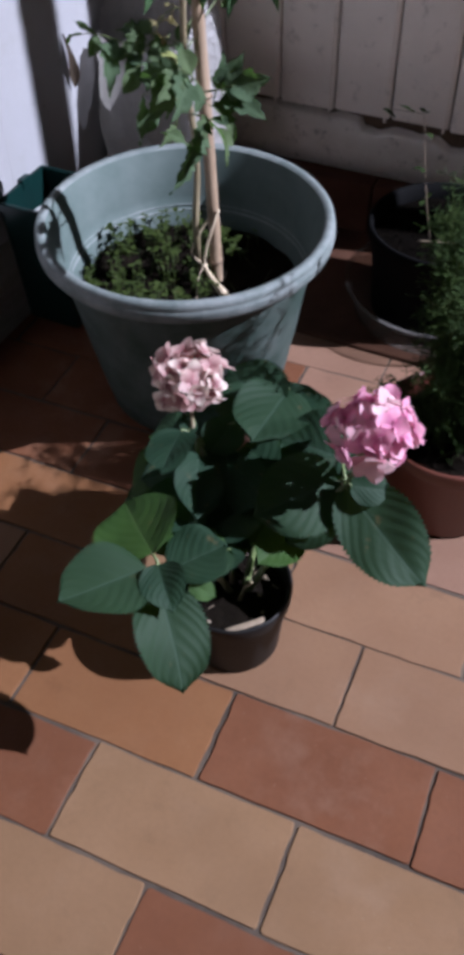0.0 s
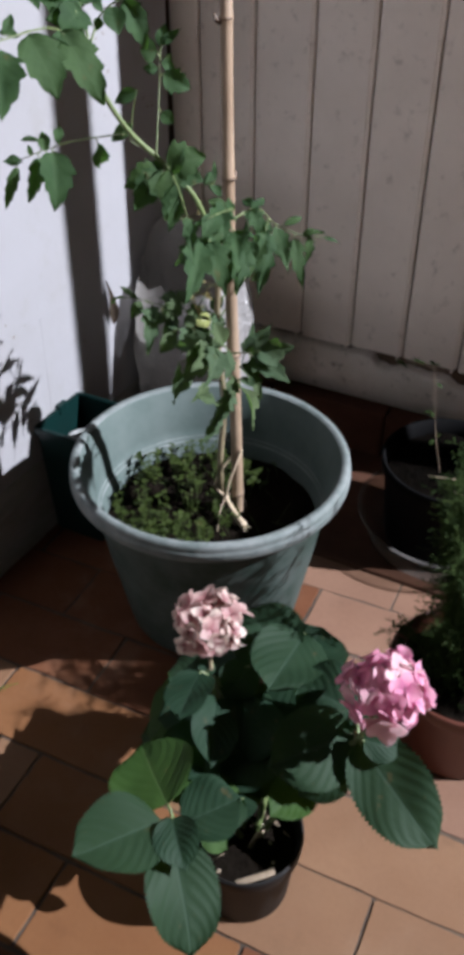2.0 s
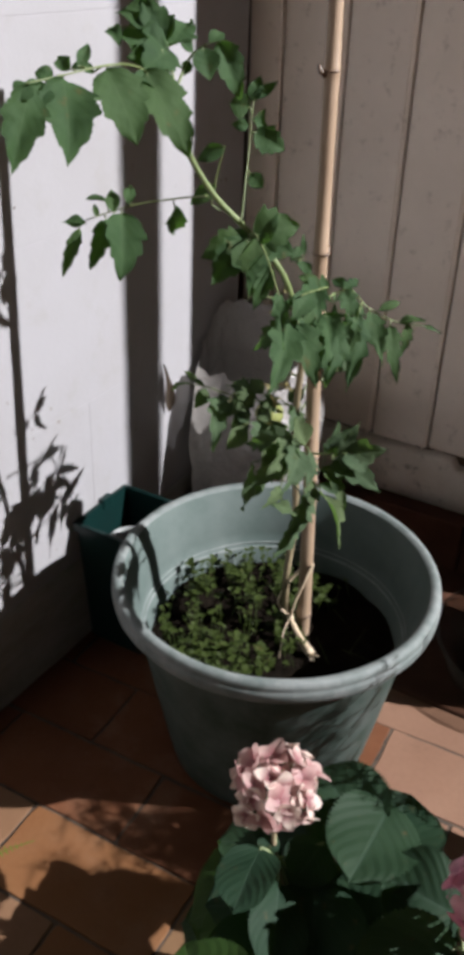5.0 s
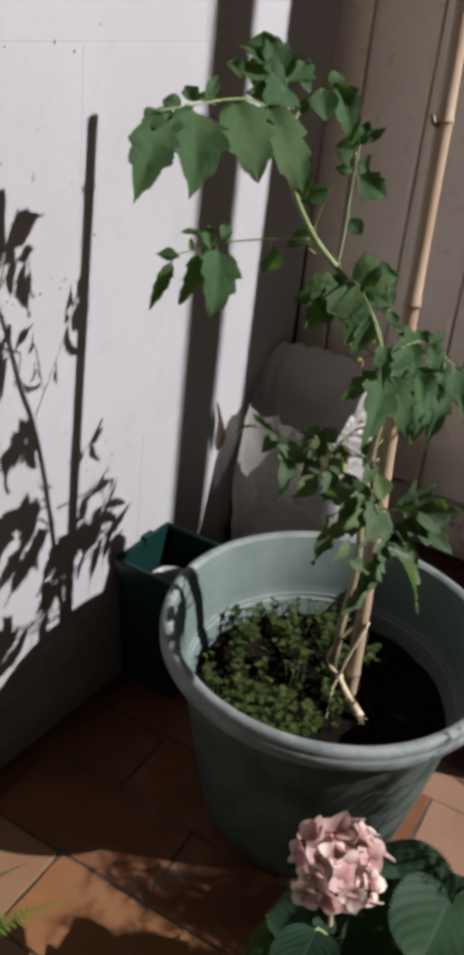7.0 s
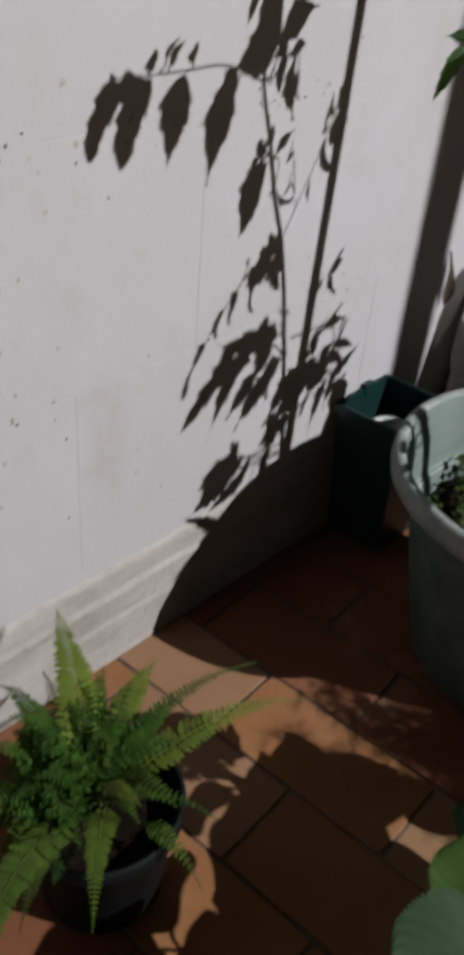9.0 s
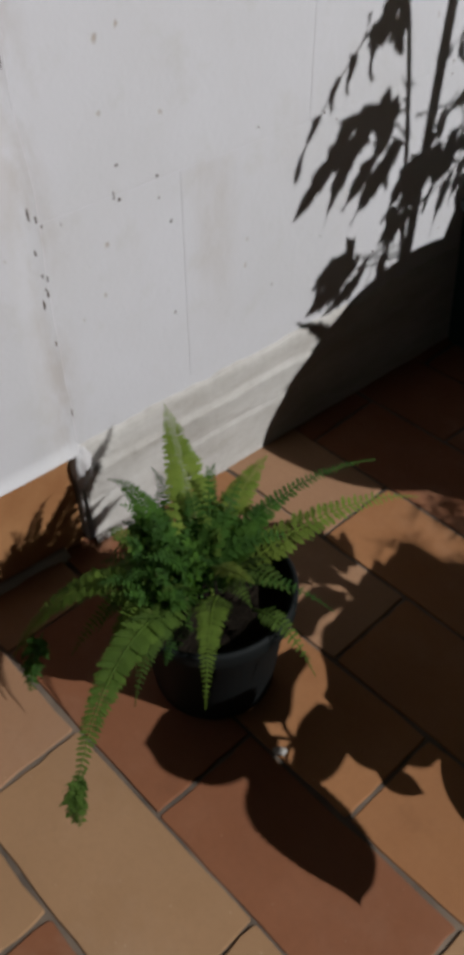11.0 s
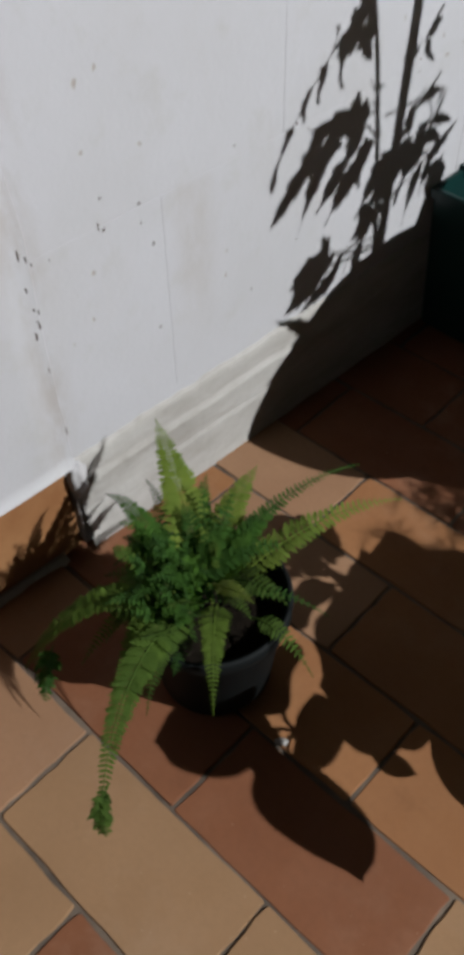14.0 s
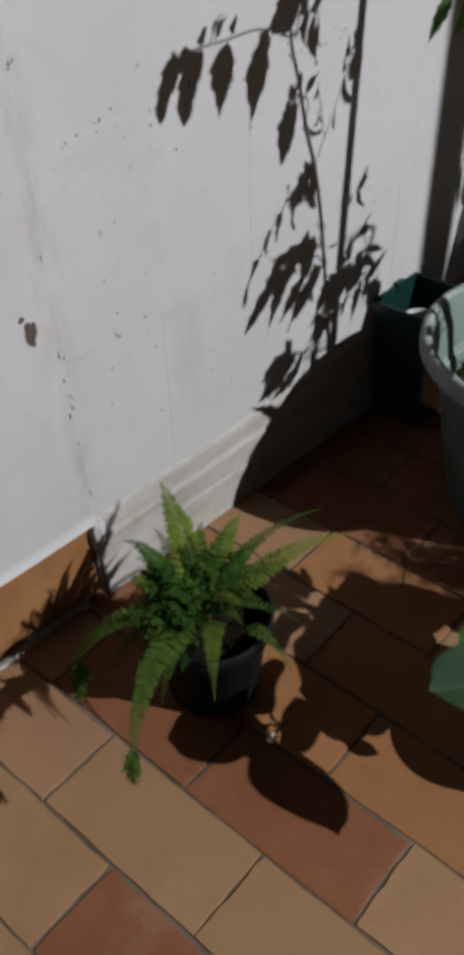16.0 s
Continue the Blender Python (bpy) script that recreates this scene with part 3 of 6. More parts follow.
def build_wall_side():
    """The older stretch of wall beside the blocks, with its clay skirting."""
    bm = bmesh.new()
    cols = []
    y0, y1, n = -1.6, EDGE_Y + 0.0015, 60
    for i in range(n + 1):
        y = y0 + (y1 - y0) * i / n
        col = []
        for j in range(101):
            z = 0.138 + 2.36 * j / 100
            edge = 0.0045 * noise.noise((z * 11, 7, 0)) + 0.002 * noise.noise((z * 60, 2, 0)) if i == n else 0
            col.append(bm.verts.new((WALL_X + 0.005 + 0.004 * noise.noise((y * 3, z * 3, 9)), y + edge, z)))
        cols.append(col)
    for a, b in zip(cols, cols[1:]):
        for j in range(100):
            bm.faces.new((a[j], b[j], b[j + 1], a[j + 1]))
    back = []
    for col in (cols[0], cols[-1]):
        back.append([bm.verts.new((WALL_X - 0.2, v.co.y, v.co.z)) for v in col])
    for col, bk, flip in ((cols[0], back[0], 1), (cols[-1], back[1], -1)):
        for j in range(100):
            bm.faces.new((col[j], col[j + 1], bk[j + 1], bk[j])[::flip])
    low = [c[0] for c in cols]
    bm.faces.new((*low, back[1][0], back[0][0]))
    ob = part("wall_side", bm, PAINT, m=LEAN)
    tagged(ob, "older white painted wall with a rough cracked edge", "wall", kind="structure")
    # chips in the paint along the cracked edge, and one larger one
    rnd = random.Random(12)
    chips = [(0.518, 0.448, 0.009, 0.014), (0.511, 0.468, 0.004, 0.004), (0.524, 0.455, 0.003, 0.005)]
    chips += [(EDGE_Y + 0.001 + rnd.uniform(-0.006, 0.005), rnd.gauss(0.36, 0.07) if k % 3 else rnd.uniform(0.15, 1.0), rnd.uniform(0.0004, 0.0012), rnd.uniform(0.0010, 0.0060)) for k in range(15)]
    for y, z, a, b in chips:
        bm = bmesh.new()
        bmesh.ops.create_icosphere(bm, subdivisions=2, radius=1.0)
        for v in bm.verts:
            k = 1 + 0.6 * noise.noise(v.co * 1.6 + xyz(y * 90, z * 50, 0))
            v.co = xyz(WALL_X + 0.005 + 0.004 * noise.noise((y * 3, z * 3, 9)) + 0.0009 * v.co.x, y + a * v.co.y * k, z + b * v.co.z * k)
        part("chip", bm, MORTAR, ob, "dark chip in the paint")
    bm = bmesh.new()
    for k in range(9):
        b = EDGE_Y - 0.004 - k * 0.2385
        box(bm, WALL_X - 0.12, WALL_X - 0.004, b - 0.2345, b, 0.0, 0.132, 0.003)
    sk = part("skirting", bm, SKIRT, m=LEAN, smooth=False)
    tagged(sk, "brown clay skirting tiles below the old wall", "skirting", kind="structure")
    # pale mortar bead between the skirting and the floor
    bm = bmesh.new()
    cols = []
    for i in range(161):
        y = -1.6 + (EDGE_Y - 0.03 + 1.6) * i / 160
        w = 0.010 + 0.006 * noise.noise((y * 14, 3, 3)) + 0.003 * noise.noise((y * 45, 3, 1))
        h = 0.008 + 0.004 * noise.noise((y * 17, 8, 2))
        cols.append([bm.verts.new((WALL_X - 0.004 + x, y, z)) for x, z in ((0.0, -0.004), (0.0, h), (0.35 * w, 0.7 * h), (0.75 * w, 0.0028), (w, -0.002))])
    for a, b in zip(cols, cols[1:]):
        for j in range(4):
            bm.faces.new((a[j], b[j], b[j + 1], a[j + 1]))
    tagged(part("trim", bm, PLINTH, m=LEAN), "pale mortar bead along the foot of the clay skirting", "mortar bead", kind="structure")
    # flaked lump of render where the two walls meet
    bm = bmesh.new()
    bmesh.ops.create_icosphere(bm, subdivisions=3, radius=1.0)
    for v in bm.verts:
        k = 1 + 0.35 * noise.noise(v.co * 2.1)
        v.co = Vector((WALL_X + 0.002 + 0.010 * v.co.x * k, EDGE_Y + 0.006 + 0.011 * v.co.y * k, 0.115 + 0.03 * v.co.z * k))
    tagged(part("render_flake", bm, PAINT, m=LEAN), "loose white lump of render at the wall joint", "render", kind="structure")


build_wall_side()


def build_door():
    """Boarded door leaf beside a jamb, and an unseen post that shades the wall."""
    root = empty("door_1", (0, 0, 0), "closed greige tongue and groove boarded door with a chipped white bottom rail", "door")
    tagged(root, kind="structure")
    edges = [-0.7175, -0.612, -0.5055, -0.402, -0.299, -0.195, -0.09, 0.015, 0.177]
    for a, b in zip(edges, edges[1:]):
        bm = bmesh.new()
        box(bm, a + 0.0016, b - 0.0016, DOOR_Y, DOOR_Y + 0.03, 0.204 + 0.002 * math.sin(40 * a), 2.3, 0.004)
        part("board", bm, DOOR, root, smooth=False)
        bm = bmesh.new()
        box(bm, b - 0.0115, b - 0.0075, DOOR_Y - 0.0016, DOOR_Y + 0.004, 0.198, 2.3, 0.0012)
        part("bead", bm, DOOR, root, smooth=False)
    # backing board, coloured dark for the grime and shade in the gaps
    bm = bmesh.new()
    box(bm, -0.98, 0.177, DOOR_Y + 0.012, DOOR_Y + 0.034, 0.10, 2.3)
    part("backing", bm, NODE_WOOD, root, smooth=False)
    bm = bmesh.new()
    box(bm, -0.7745, -0.7195, DOOR_Y - 0.002, DOOR_Y + 0.03, 0.1, 2.3, 0.003)
    part("jamb", bm, DOOR, root, smooth=False)
    # bottom rail with a ragged, chipped top edge
    bm = bmesh.new()
    cols = []
    for i in range(121):
        x = -0.7175 + 0.8945 * i / 120
        top = 0.196 + 0.004 * noise.noise((x * 30, 0, 0)) - 0.028 * max(0, noise.noise((x * 14, 5, 2)) - 0.05) * (1.0 if x > -0.36 else 0.4)
        if x > -0.345:
            top -= 0.010 + 0.004 * noise.noise((x * 55, 3, 1))
        y = DOOR_Y - 0.010
        cols.append([bm.verts.new(p) for p in ((x, y + 0.03, 0.103), (x, y + 0.001, 0.103), (x, y - 0.001 + 0.0012 * noise.noise((x * 40, 1, 1)), 0.14), (x, y, top - 0.006), (x, y + 0.004, top), (x, y + 0.03, top + 0.002))])
    for a, b in zip(cols, cols[1:]):
        for j in range(5):
            bm.faces.new((a[j], b[j], b[j + 1], a[j + 1]))
    part("bottom_rail", bm, RAIL, root, "chipped white painted rail")
    # unseen post added to cast the dark band on the west wall, and the strip of wall over the door
    bm = bmesh.new()
    box(bm, 0.612, 0.725, DOOR_Y, DOOR_Y + 0.04, 0, 2.5, 0.003)
    tagged(part("door_post", bm, DOOR, smooth=False), "unseen greige post added to cast a dark band on the wall", "post", kind="structure")
    bm = bmesh.new()
    box(bm, WALL_X - 0.2, 0.67, DOOR_Y - 0.005, DOOR_Y + 0.05, 2.302, 2.5)
    tagged(part("wall_north", bm, PAINT, smooth=False), "white painted wall above the boarded door", "wall", kind="structure")
    # clay doorstep
    bm = bmesh.new()
    x = WALL_X + 0.008
    while x < 0.6:
        box(bm, x, x + 0.2345, DOOR_Y - 0.045, DOOR_Y + 0.11, -0.002, 0.102, 0.004)
        x += 0.2375
    tagged(part("doorstep", bm, STEP, smooth=False), "dark red clay step under the boarded door", "step", kind="structure")
    # dark brown strip of ground between the tiles and the step
    bm = bmesh.new()
    cols = []
    for i in range(81):
        x = WALL_X + 0.012 + 2.1 * i / 80
        edge = 1.293 + 0.003 * noise.noise((x * 9, 1, 4)) + 0.0015 * noise.noise((x * 40, 2, 4))
        cols.append([bm.verts.new(p) for p in ((x, edge, -0.006), (x, edge + 0.001, 0.0035), (x, edge + 0.005, 0.006), (x, 1.45, 0.006 + 0.002 * noise.noise((x * 6, 5, 1))), (x, DOOR_Y - 0.03, 0.006))])
    for a, b in zip(cols, cols[1:]):
        for j in range(4):
            bm.faces.new((a[j], b[j], b[j + 1], a[j + 1]))
    tagged(part("pavement", bm, STRIP), "dark brown strip along the door", "pavement", kind="structure")
    bm = bmesh.new()
    add_leaf(bm, basis((WALL_X + 0.006, 1.378, 0.298), (WALL_X + 0.006, 1.368, 0.385), (1, -0.3, 0)), 0.088, 0.018, "lance", 0.7, 0.12, nu=10, nv=2, wave=0.04, seed=3)
    tagged(part("dry_leaf", bm, DRYLEAF, m=LEAN), "curled dry brown leaf clinging to the white wall", "leaf")


build_door()


def build_roof():
    """An unseen boarded roof, added so that its eaves keep the lamp off the upper wall."""
    bm = bmesh.new()
    x = WALL_X - 0.2
    while x < 1.43:
        box(bm, x, x + 0.138, -1.7, 1.95, 2.502, 2.53, 0.003)
        x += 0.142
    tagged(part("ceiling", bm, STEP, smooth=False), "unseen dark boarded roof added to shade the upper wall", "ceiling", kind="structure")


build_roof()


# ---- planter with the tomato plant ----
PL = xyz(-0.4134, 1.1197, 0)


def soil_disc(r, z, rough, seed, n=40, rings=14):
    bm = bmesh.new()
    mid = bm.verts.new((0, 0, z))
    last = None
    for k in range(1, rings + 1):
        ring = []
        for i in range(n):
            a = 2 * math.pi * i / n
            x, y = r * k / rings * math.cos(a), r * k / rings * math.sin(a)
            lump = rough * (noise.noise((x * 26 + seed, y * 26, 0)) + 0.6 * noise.noise((x * 80, y * 80 + seed, 0)))
            ring.append(bm.verts.new((x, y, z + lump)))
        for i in range(n):
            j = (i + 1) % n
            bm.faces.new((mid, ring[i], ring[j])) if last is None else bm.faces.new((last[i], ring[i], ring[j], last[j]))
        last = ring
    return bm


def build_planter():
    root = empty("planter", PL, "large round weathered sage green plastic planter with a rolled rim", "planter")
    prof = [
        (0.001, 0.0), (0.124, 0.0), (0.131, 0.005), (0.138, 0.04), (0.153, 0.12), (0.168, 0.21), (0.1755, 0.252), (0.178, 0.2595), (0.190, 0.2605), (0.1965, 0.263),
        (0.1997, 0.268), (0.2006, 0.276), (0.2003, 0.2800), (0.1988, 0.2818), (0.1996, 0.2838), (0.1988, 0.2890), (0.196, 0.2925), (0.190, 0.2925), (0.186, 0.289), (0.1825, 0.280), (0.1735, 0.255),
        (0.1690, 0.226), (0.1665, 0.205), (0.1640, 0.203), (0.1628, 0.200), (0.1595, 0.19), (0.1545, 0.16),
    ]
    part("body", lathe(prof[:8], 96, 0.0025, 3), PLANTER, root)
    part("rim", lathe(prof[7:19], 96, 0.0025, 3), PLANTER_RIM, root, "chalky scuffed rolled rim, toned as lit")
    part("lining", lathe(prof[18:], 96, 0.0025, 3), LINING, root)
    # lime scum left by old water lines
    for r, z, w in ((0.1664, 0.2085, 0.0016), (0.1632, 0.2015, 0.0022)):
        part("tide_mark", lathe([(r + 0.0012, z + w), (r - 0.0004, z + 0.6 * w), (r - 0.0005, z), (r + 0.001, z - w)], 96, 0.0025, 3), PLANTER_RIM, root, "pale scum line inside the planter")
    part("soil", soil_disc(0.1585, 0.178, 0.010, 2), SOIL, root, "dark crumbly potting soil")
    return root


build_planter()


def build_weeds():
    """Low clover-like seedlings over the lit part of the soil."""
    bm = bmesh.new()
    rnd = random.Random(11)
    for k in range(1700):
        a, r = rnd.uniform(0, 6.283), 0.148 * math.sqrt(rnd.random())
        x, y = r * math.cos(a), r * math.sin(a)
        if x > 0.03 + 0.05 * noise.noise((y * 20, k * 0.01, 0)) or noise.noise((x * 26, y * 26, 3)) < -0.02:
            continue
        h = 0.184 + rnd.uniform(0.0, 0.030) * (1 + noise.noise((x * 14, y * 14, 1)))
        top = xyz(x + rnd.uniform(-0.008, 0.008), y + rnd.uniform(-0.008, 0.008), h)
        tube(bm, [xyz(x, y, 0.168), top], 0.0006, 0.0005, 3)
        t0 = rnd.uniform(0, 6.283)
        for j in range(rnd.choice((2, 3, 3, 4))):
            b = t0 + j * 2.1 + rnd.uniform(-0.3, 0.3)
            size = rnd.uniform(0.0075, 0.0125) if k % 8 == 0 else rnd.uniform(0.0025, 0.007)
            tip = top + size * xyz(math.cos(b), math.sin(b), rnd.uniform(-0.1, 0.45))
            add_leaf(bm, basis(top, tip, (rnd.uniform(-0.3, 0.3), rnd.uniform(-0.3, 0.3), 1)), size, size * 0.85, "round", 0.15, 0.15, nu=4, nv=1)
    for k in range(16):
        a, r = rnd.uniform(0, 6.283), 0.14 * math.sqrt(rnd.random())
        p = xyz(r * math.cos(a), r * math.sin(a), 0.186)
        d = xyz(rnd.uniform(-1, 1), rnd.uniform(-1, 1), rnd.uniform(0.1, 0.7)).normalized()
        tube(bm, [p, p + d * 0.02, p + d * 0.042 + xyz(0, 0, -0.004)], 0.0006, 0.0003, 3)
    ob = part("seedling_patch", bm, WEED_LEAF)
    ob.location = PL
    return tagged(ob, "patch of small yellow-green weed seedlings on the planter's soil", "seedlings", kind="stuff")


build_weeds()
CLOD = (-0.532, 1.098, 0.194)


def build_clod():
    bm = bmesh.new()
    bmesh.ops.create_icosphere(bm, subdivisions=4, radius=1.0)
    for v in bm.verts:
        k = 1 + 0.16 * noise.noise(v.co * 2.6) + 0.07 * noise.noise(v.co * 8)
        v.co = xyz(0.0185 * v.co.x * k, 0.0185 * v.co.y * k, max(-0.012, 0.016 * v.co.z * k))
    ob = part("soil_clod", bm, SOIL)
    ob.location = CLOD
    return tagged(ob, "round dark clod of soil among the seedlings", "clod")


build_clod()

CANE_FOOT, CANE_TOP = xyz(-0.385, 1.150, 0.150), xyz(-0.420, 1.1753, 1.0248)


def build_cane():
    root = empty("bamboo_cane", CANE_FOOT, "tall straw coloured bamboo cane stuck in the planter soil", "cane")
    d = CANE_TOP - CANE_FOOT
    knots = [0.0, 0.062, 0.324, 0.592, 0.787, 0.926, 1.0]
    pts = []
    bm = bmesh.new()
    rings = []
    side = d.orthogonal().normalized()
    other = d.normalized().cross(side)
    samples = []
    for a, b in zip(knots, knots[1:]):
        samples += [(a, 1.0), (a + 0.004, 1.16), (a + 0.008, 1.02), (a + (b - a) * 0.3, 0.96), (a + (b - a) * 0.7, 0.96), (b - 0.006, 1.0)]
    samples.append((1.0, 1.0))
    for k, s in samples:
        r = 0.0088 * (1 - 0.16 * k) * s
        c = d * k + xyz(0.0012 * math.sin(k * 9), 0.001 * math.cos(k * 7), 0)
        rings.append([bm.verts.new(c + r * (math.cos(2 * math.pi * i / 14) * side + math.sin(2 * math.pi * i / 14) * other)) for i in range(14)])
    for a, b in zip(rings, rings[1:]):
        for i in range(14):
            bm.faces.new((a[i], a[(i + 1) % 14], b[(i + 1) % 14], b[i]))
    bm.faces.new(rings[-1])
    part("pole", bm, BAMBOO, root)
    for k, turn in ((0.592, 0.6), (0.787, 3.4)):
        bm = bmesh.new()
        c = d * k
        out = math.cos(turn) * side + math.sin(turn) * other
        tube(bm, [c + out * 0.006, c + out * 0.0115 + xyz(0, 0, 0.003), c + out * 0.014 + xyz(0, 0, 0.009)], 0.0035, 0.0016, 7)
        part("bud_stub", bm, NODE_WOOD, root, "dark cut side bud")
    for k in knots[1:-1]:
        bm = bmesh.new()
        r = 0.0088 * (1 - 0.16 * k) * 1.13
        ring = [d * (k + 0.004) + r * (math.cos(2 * math.pi * i / 14) * side + math.sin(2 * math.pi * i / 14) * other) for i in range(15)]
        tube(bm, ring, 0.0009, 0.0013, 5)
        part("node_ring", bm, NODE_WOOD, root, "dark scarred ring round the cane")
    return root


build_cane()


def build_twine():
    bm = bmesh.new()
    knot = xyz(-0.397, 1.135, 0.207)
    round_front = [xyz(-0.3795, 1.151, 0.288), xyz(-0.384, 1.141, 0.266), xyz(-0.392, 1.136, 0.236), knot]
    round_back = [knot, xyz(-0.417, 1.140, 0.220), xyz(-0.412, 1.160, 0.246), xyz(-0.393, 1.167, 0.274), xyz(-0.3795, 1.151, 0.288)]
    for line, r in ((round_front, 0.0019), (round_back, 0.0019), ([p + xyz(0.001, -0.002, 0.004) for p in round_front], 0.0016)):
        tube(bm, curve_points(line, 7), r, r, 6)
    bmesh.ops.create_icosphere(bm, subdivisions=2, radius=0.0052, matrix=Matrix.Translation(knot))
    tube(bm, curve_points([knot, xyz(-0.376, 1.120, 0.198), xyz(-0.352, 1.106, 0.191)], 6), 0.0028, 0.0058, 8)
    tube(bm, curve_points([knot, xyz(-0.394, 1.112, 0.202), xyz(-0.385, 1.085, 0.184)], 6), 0.0009, 0.0006, 5)
    rnd = random.Random(4)
    for k in range(9):
        end = xyz(-0.352, 1.106, 0.191)
        tube(bm, [end, end + xyz(rnd.uniform(0.004, 0.012), rnd.uniform(-0.012, 0.0), rnd.uniform(-0.004, 0.005))], 0.0006, 0.0003, 4)
    ob = part("twine", bm, TWINE)
    return tagged(ob, "frayed loop of jute twine tying the tomato stem to the cane", "twine")


build_twine()

TOM = empty("tomato_plant", (-0.405, 1.148, 0.17), "leggy green tomato plant tied to a cane, with unripe fruits", "plant")
TOM_AT = Vector(TOM.location)


def tom_stem(points, r0, r1, material=STEM, name="stem"):
    bm = bmesh.new()
    tube(bm, curve_points([Vector(p) - TOM_AT for p in points], 7), r0, r1, 8)
    return part(name, bm, material, TOM)


MAIN = [(-0.405, 1.148, 0.165), (-0.409, 1.140, 0.26), (-0.405, 1.146, 0.36), (-0.412, 1.142, 0.47), (-0.402, 1.130, 0.585), (-0.420, 1.11, 0.66), (-0.450, 1.085, 0.707), (-0.472, 1.060, 0.742), (-0.489, 1.040, 0.785), (-0.492, 1.024, 0.83), (-0.500, 1.018, 0.865)]
tom_stem(MAIN[:5], 0.0054, 0.0038, WOODY)
tom_stem(MAIN[4:], 0.0036, 0.0022)


def leaflet(parent, base, tip, width, normal, seed):
    """One lobed tomato leaflet, limp along its midrib, as a part of its leaf."""
    base, tip = Vector(base), Vector(tip)
    rnd = random.Random(seed)
    bm = bmesh.new()
    length = (tip - base).length
    add_leaf(bm, basis(base - TOM_AT, tip - TOM_AT, normal), length * 1.04, width, "lance" if length < 0.034 else "broad" if base.z > 0.69 else "lobed", rnd.uniform(0.15, 0.5), rnd.uniform(0.12, 0.38), teeth=1, bite=0.03, quilt=0.0004, veins=5.0, nu=30, nv=4, seed=seed, wave=rnd.uniform(0.03, 0.08), sway=rnd.uniform(-0.06, 0.06))
    return part("leaflet", bm, TOM_LEAF if base.z > 0.52 else TOM_LOW, parent)


def spray(points, leaflets, seed=0, r=0.0016):
    """A tomato leaf: a stalk along points, and leaflets of (base, tip, width, normal) on short stalks of their own."""
    line = curve_points(points, 8)
    bm = bmesh.new()
    tube(bm, [p - TOM_AT for p in line], r, r * 0.5, 6)
    for base, tip, width, normal in leaflets:
        base = Vector(base)
        near = min(line, key=lambda p: (p - base).length)
        if (near - base).length > 0.003:
            sag = near.lerp(base, 0.5) + xyz(0, 0, 0.1 * (near - base).length)
            tube(bm, [p - TOM_AT for p in curve_points([near, sag, base, base.lerp(Vector(tip), 0.1)], 4)], 0.0009, 0.0006, 5)
    stalk = part("leaf_stalk", bm, STEM, TOM)
    for k, (base, tip, width, normal) in enumerate(leaflets):
        leaflet(stalk, base, tip, width, normal, seed * 31 + k)
    return stalk


# the long leaf that hangs over towards the wall
spray([(-0.494, 1.024, 0.836), (-0.492, 0.972, 0.857), (-0.486, 0.922, 0.862), (-0.492, 0.882, 0.859), (-0.496, 0.850, 0.857)], [
    ((-0.490, 0.982, 0.853), (-0.441, 0.971, 0.797), 0.043, (0.8, -0.5, 0.35)),
    ((-0.486, 0.926, 0.860), (-0.453, 0.918, 0.812), 0.045, (0.8, -0.5, 0.35)),
    ((-0.492, 0.884, 0.857), (-0.471, 0.859, 0.806), 0.044, (0.8, -0.5, 0.35)),
    ((-0.496, 0.852, 0.855), (-0.489, 0.822, 0.803), 0.032, (0.8, -0.5, 0.35)),
    ((-0.501, 0.930, 0.856), (-0.518, 0.925, 0.860), 0.012, (0.35, -0.5, 0.8)),
    ((-0.498, 0.900, 0.861), (-0.516, 0.905, 0.867), 0.013, (0.6, -0.7, 0.4)),
    ((-0.495, 0.905, 0.862), (-0.496, 0.920, 0.877), 0.01, (0.6, -0.7, 0.4)),
    ((-0.503, 0.885, 0.855), (-0.515, 0.880, 0.860), 0.016, (0.35, -0.5, 0.8)),
    ((-0.495, 0.850, 0.857), (-0.497, 0.840, 0.847), 0.016, (0.6, -0.7, 0.4)),
    ((-0.497, 0.870, 0.854), (-0.495, 0.850, 0.842), 0.022, (0.6, -0.7, 0.4)),
    ((-0.482, 0.990, 0.842), (-0.492, 0.970, 0.851), 0.018, (0.35, -0.5, 0.8)),
], 1, 0.0011)
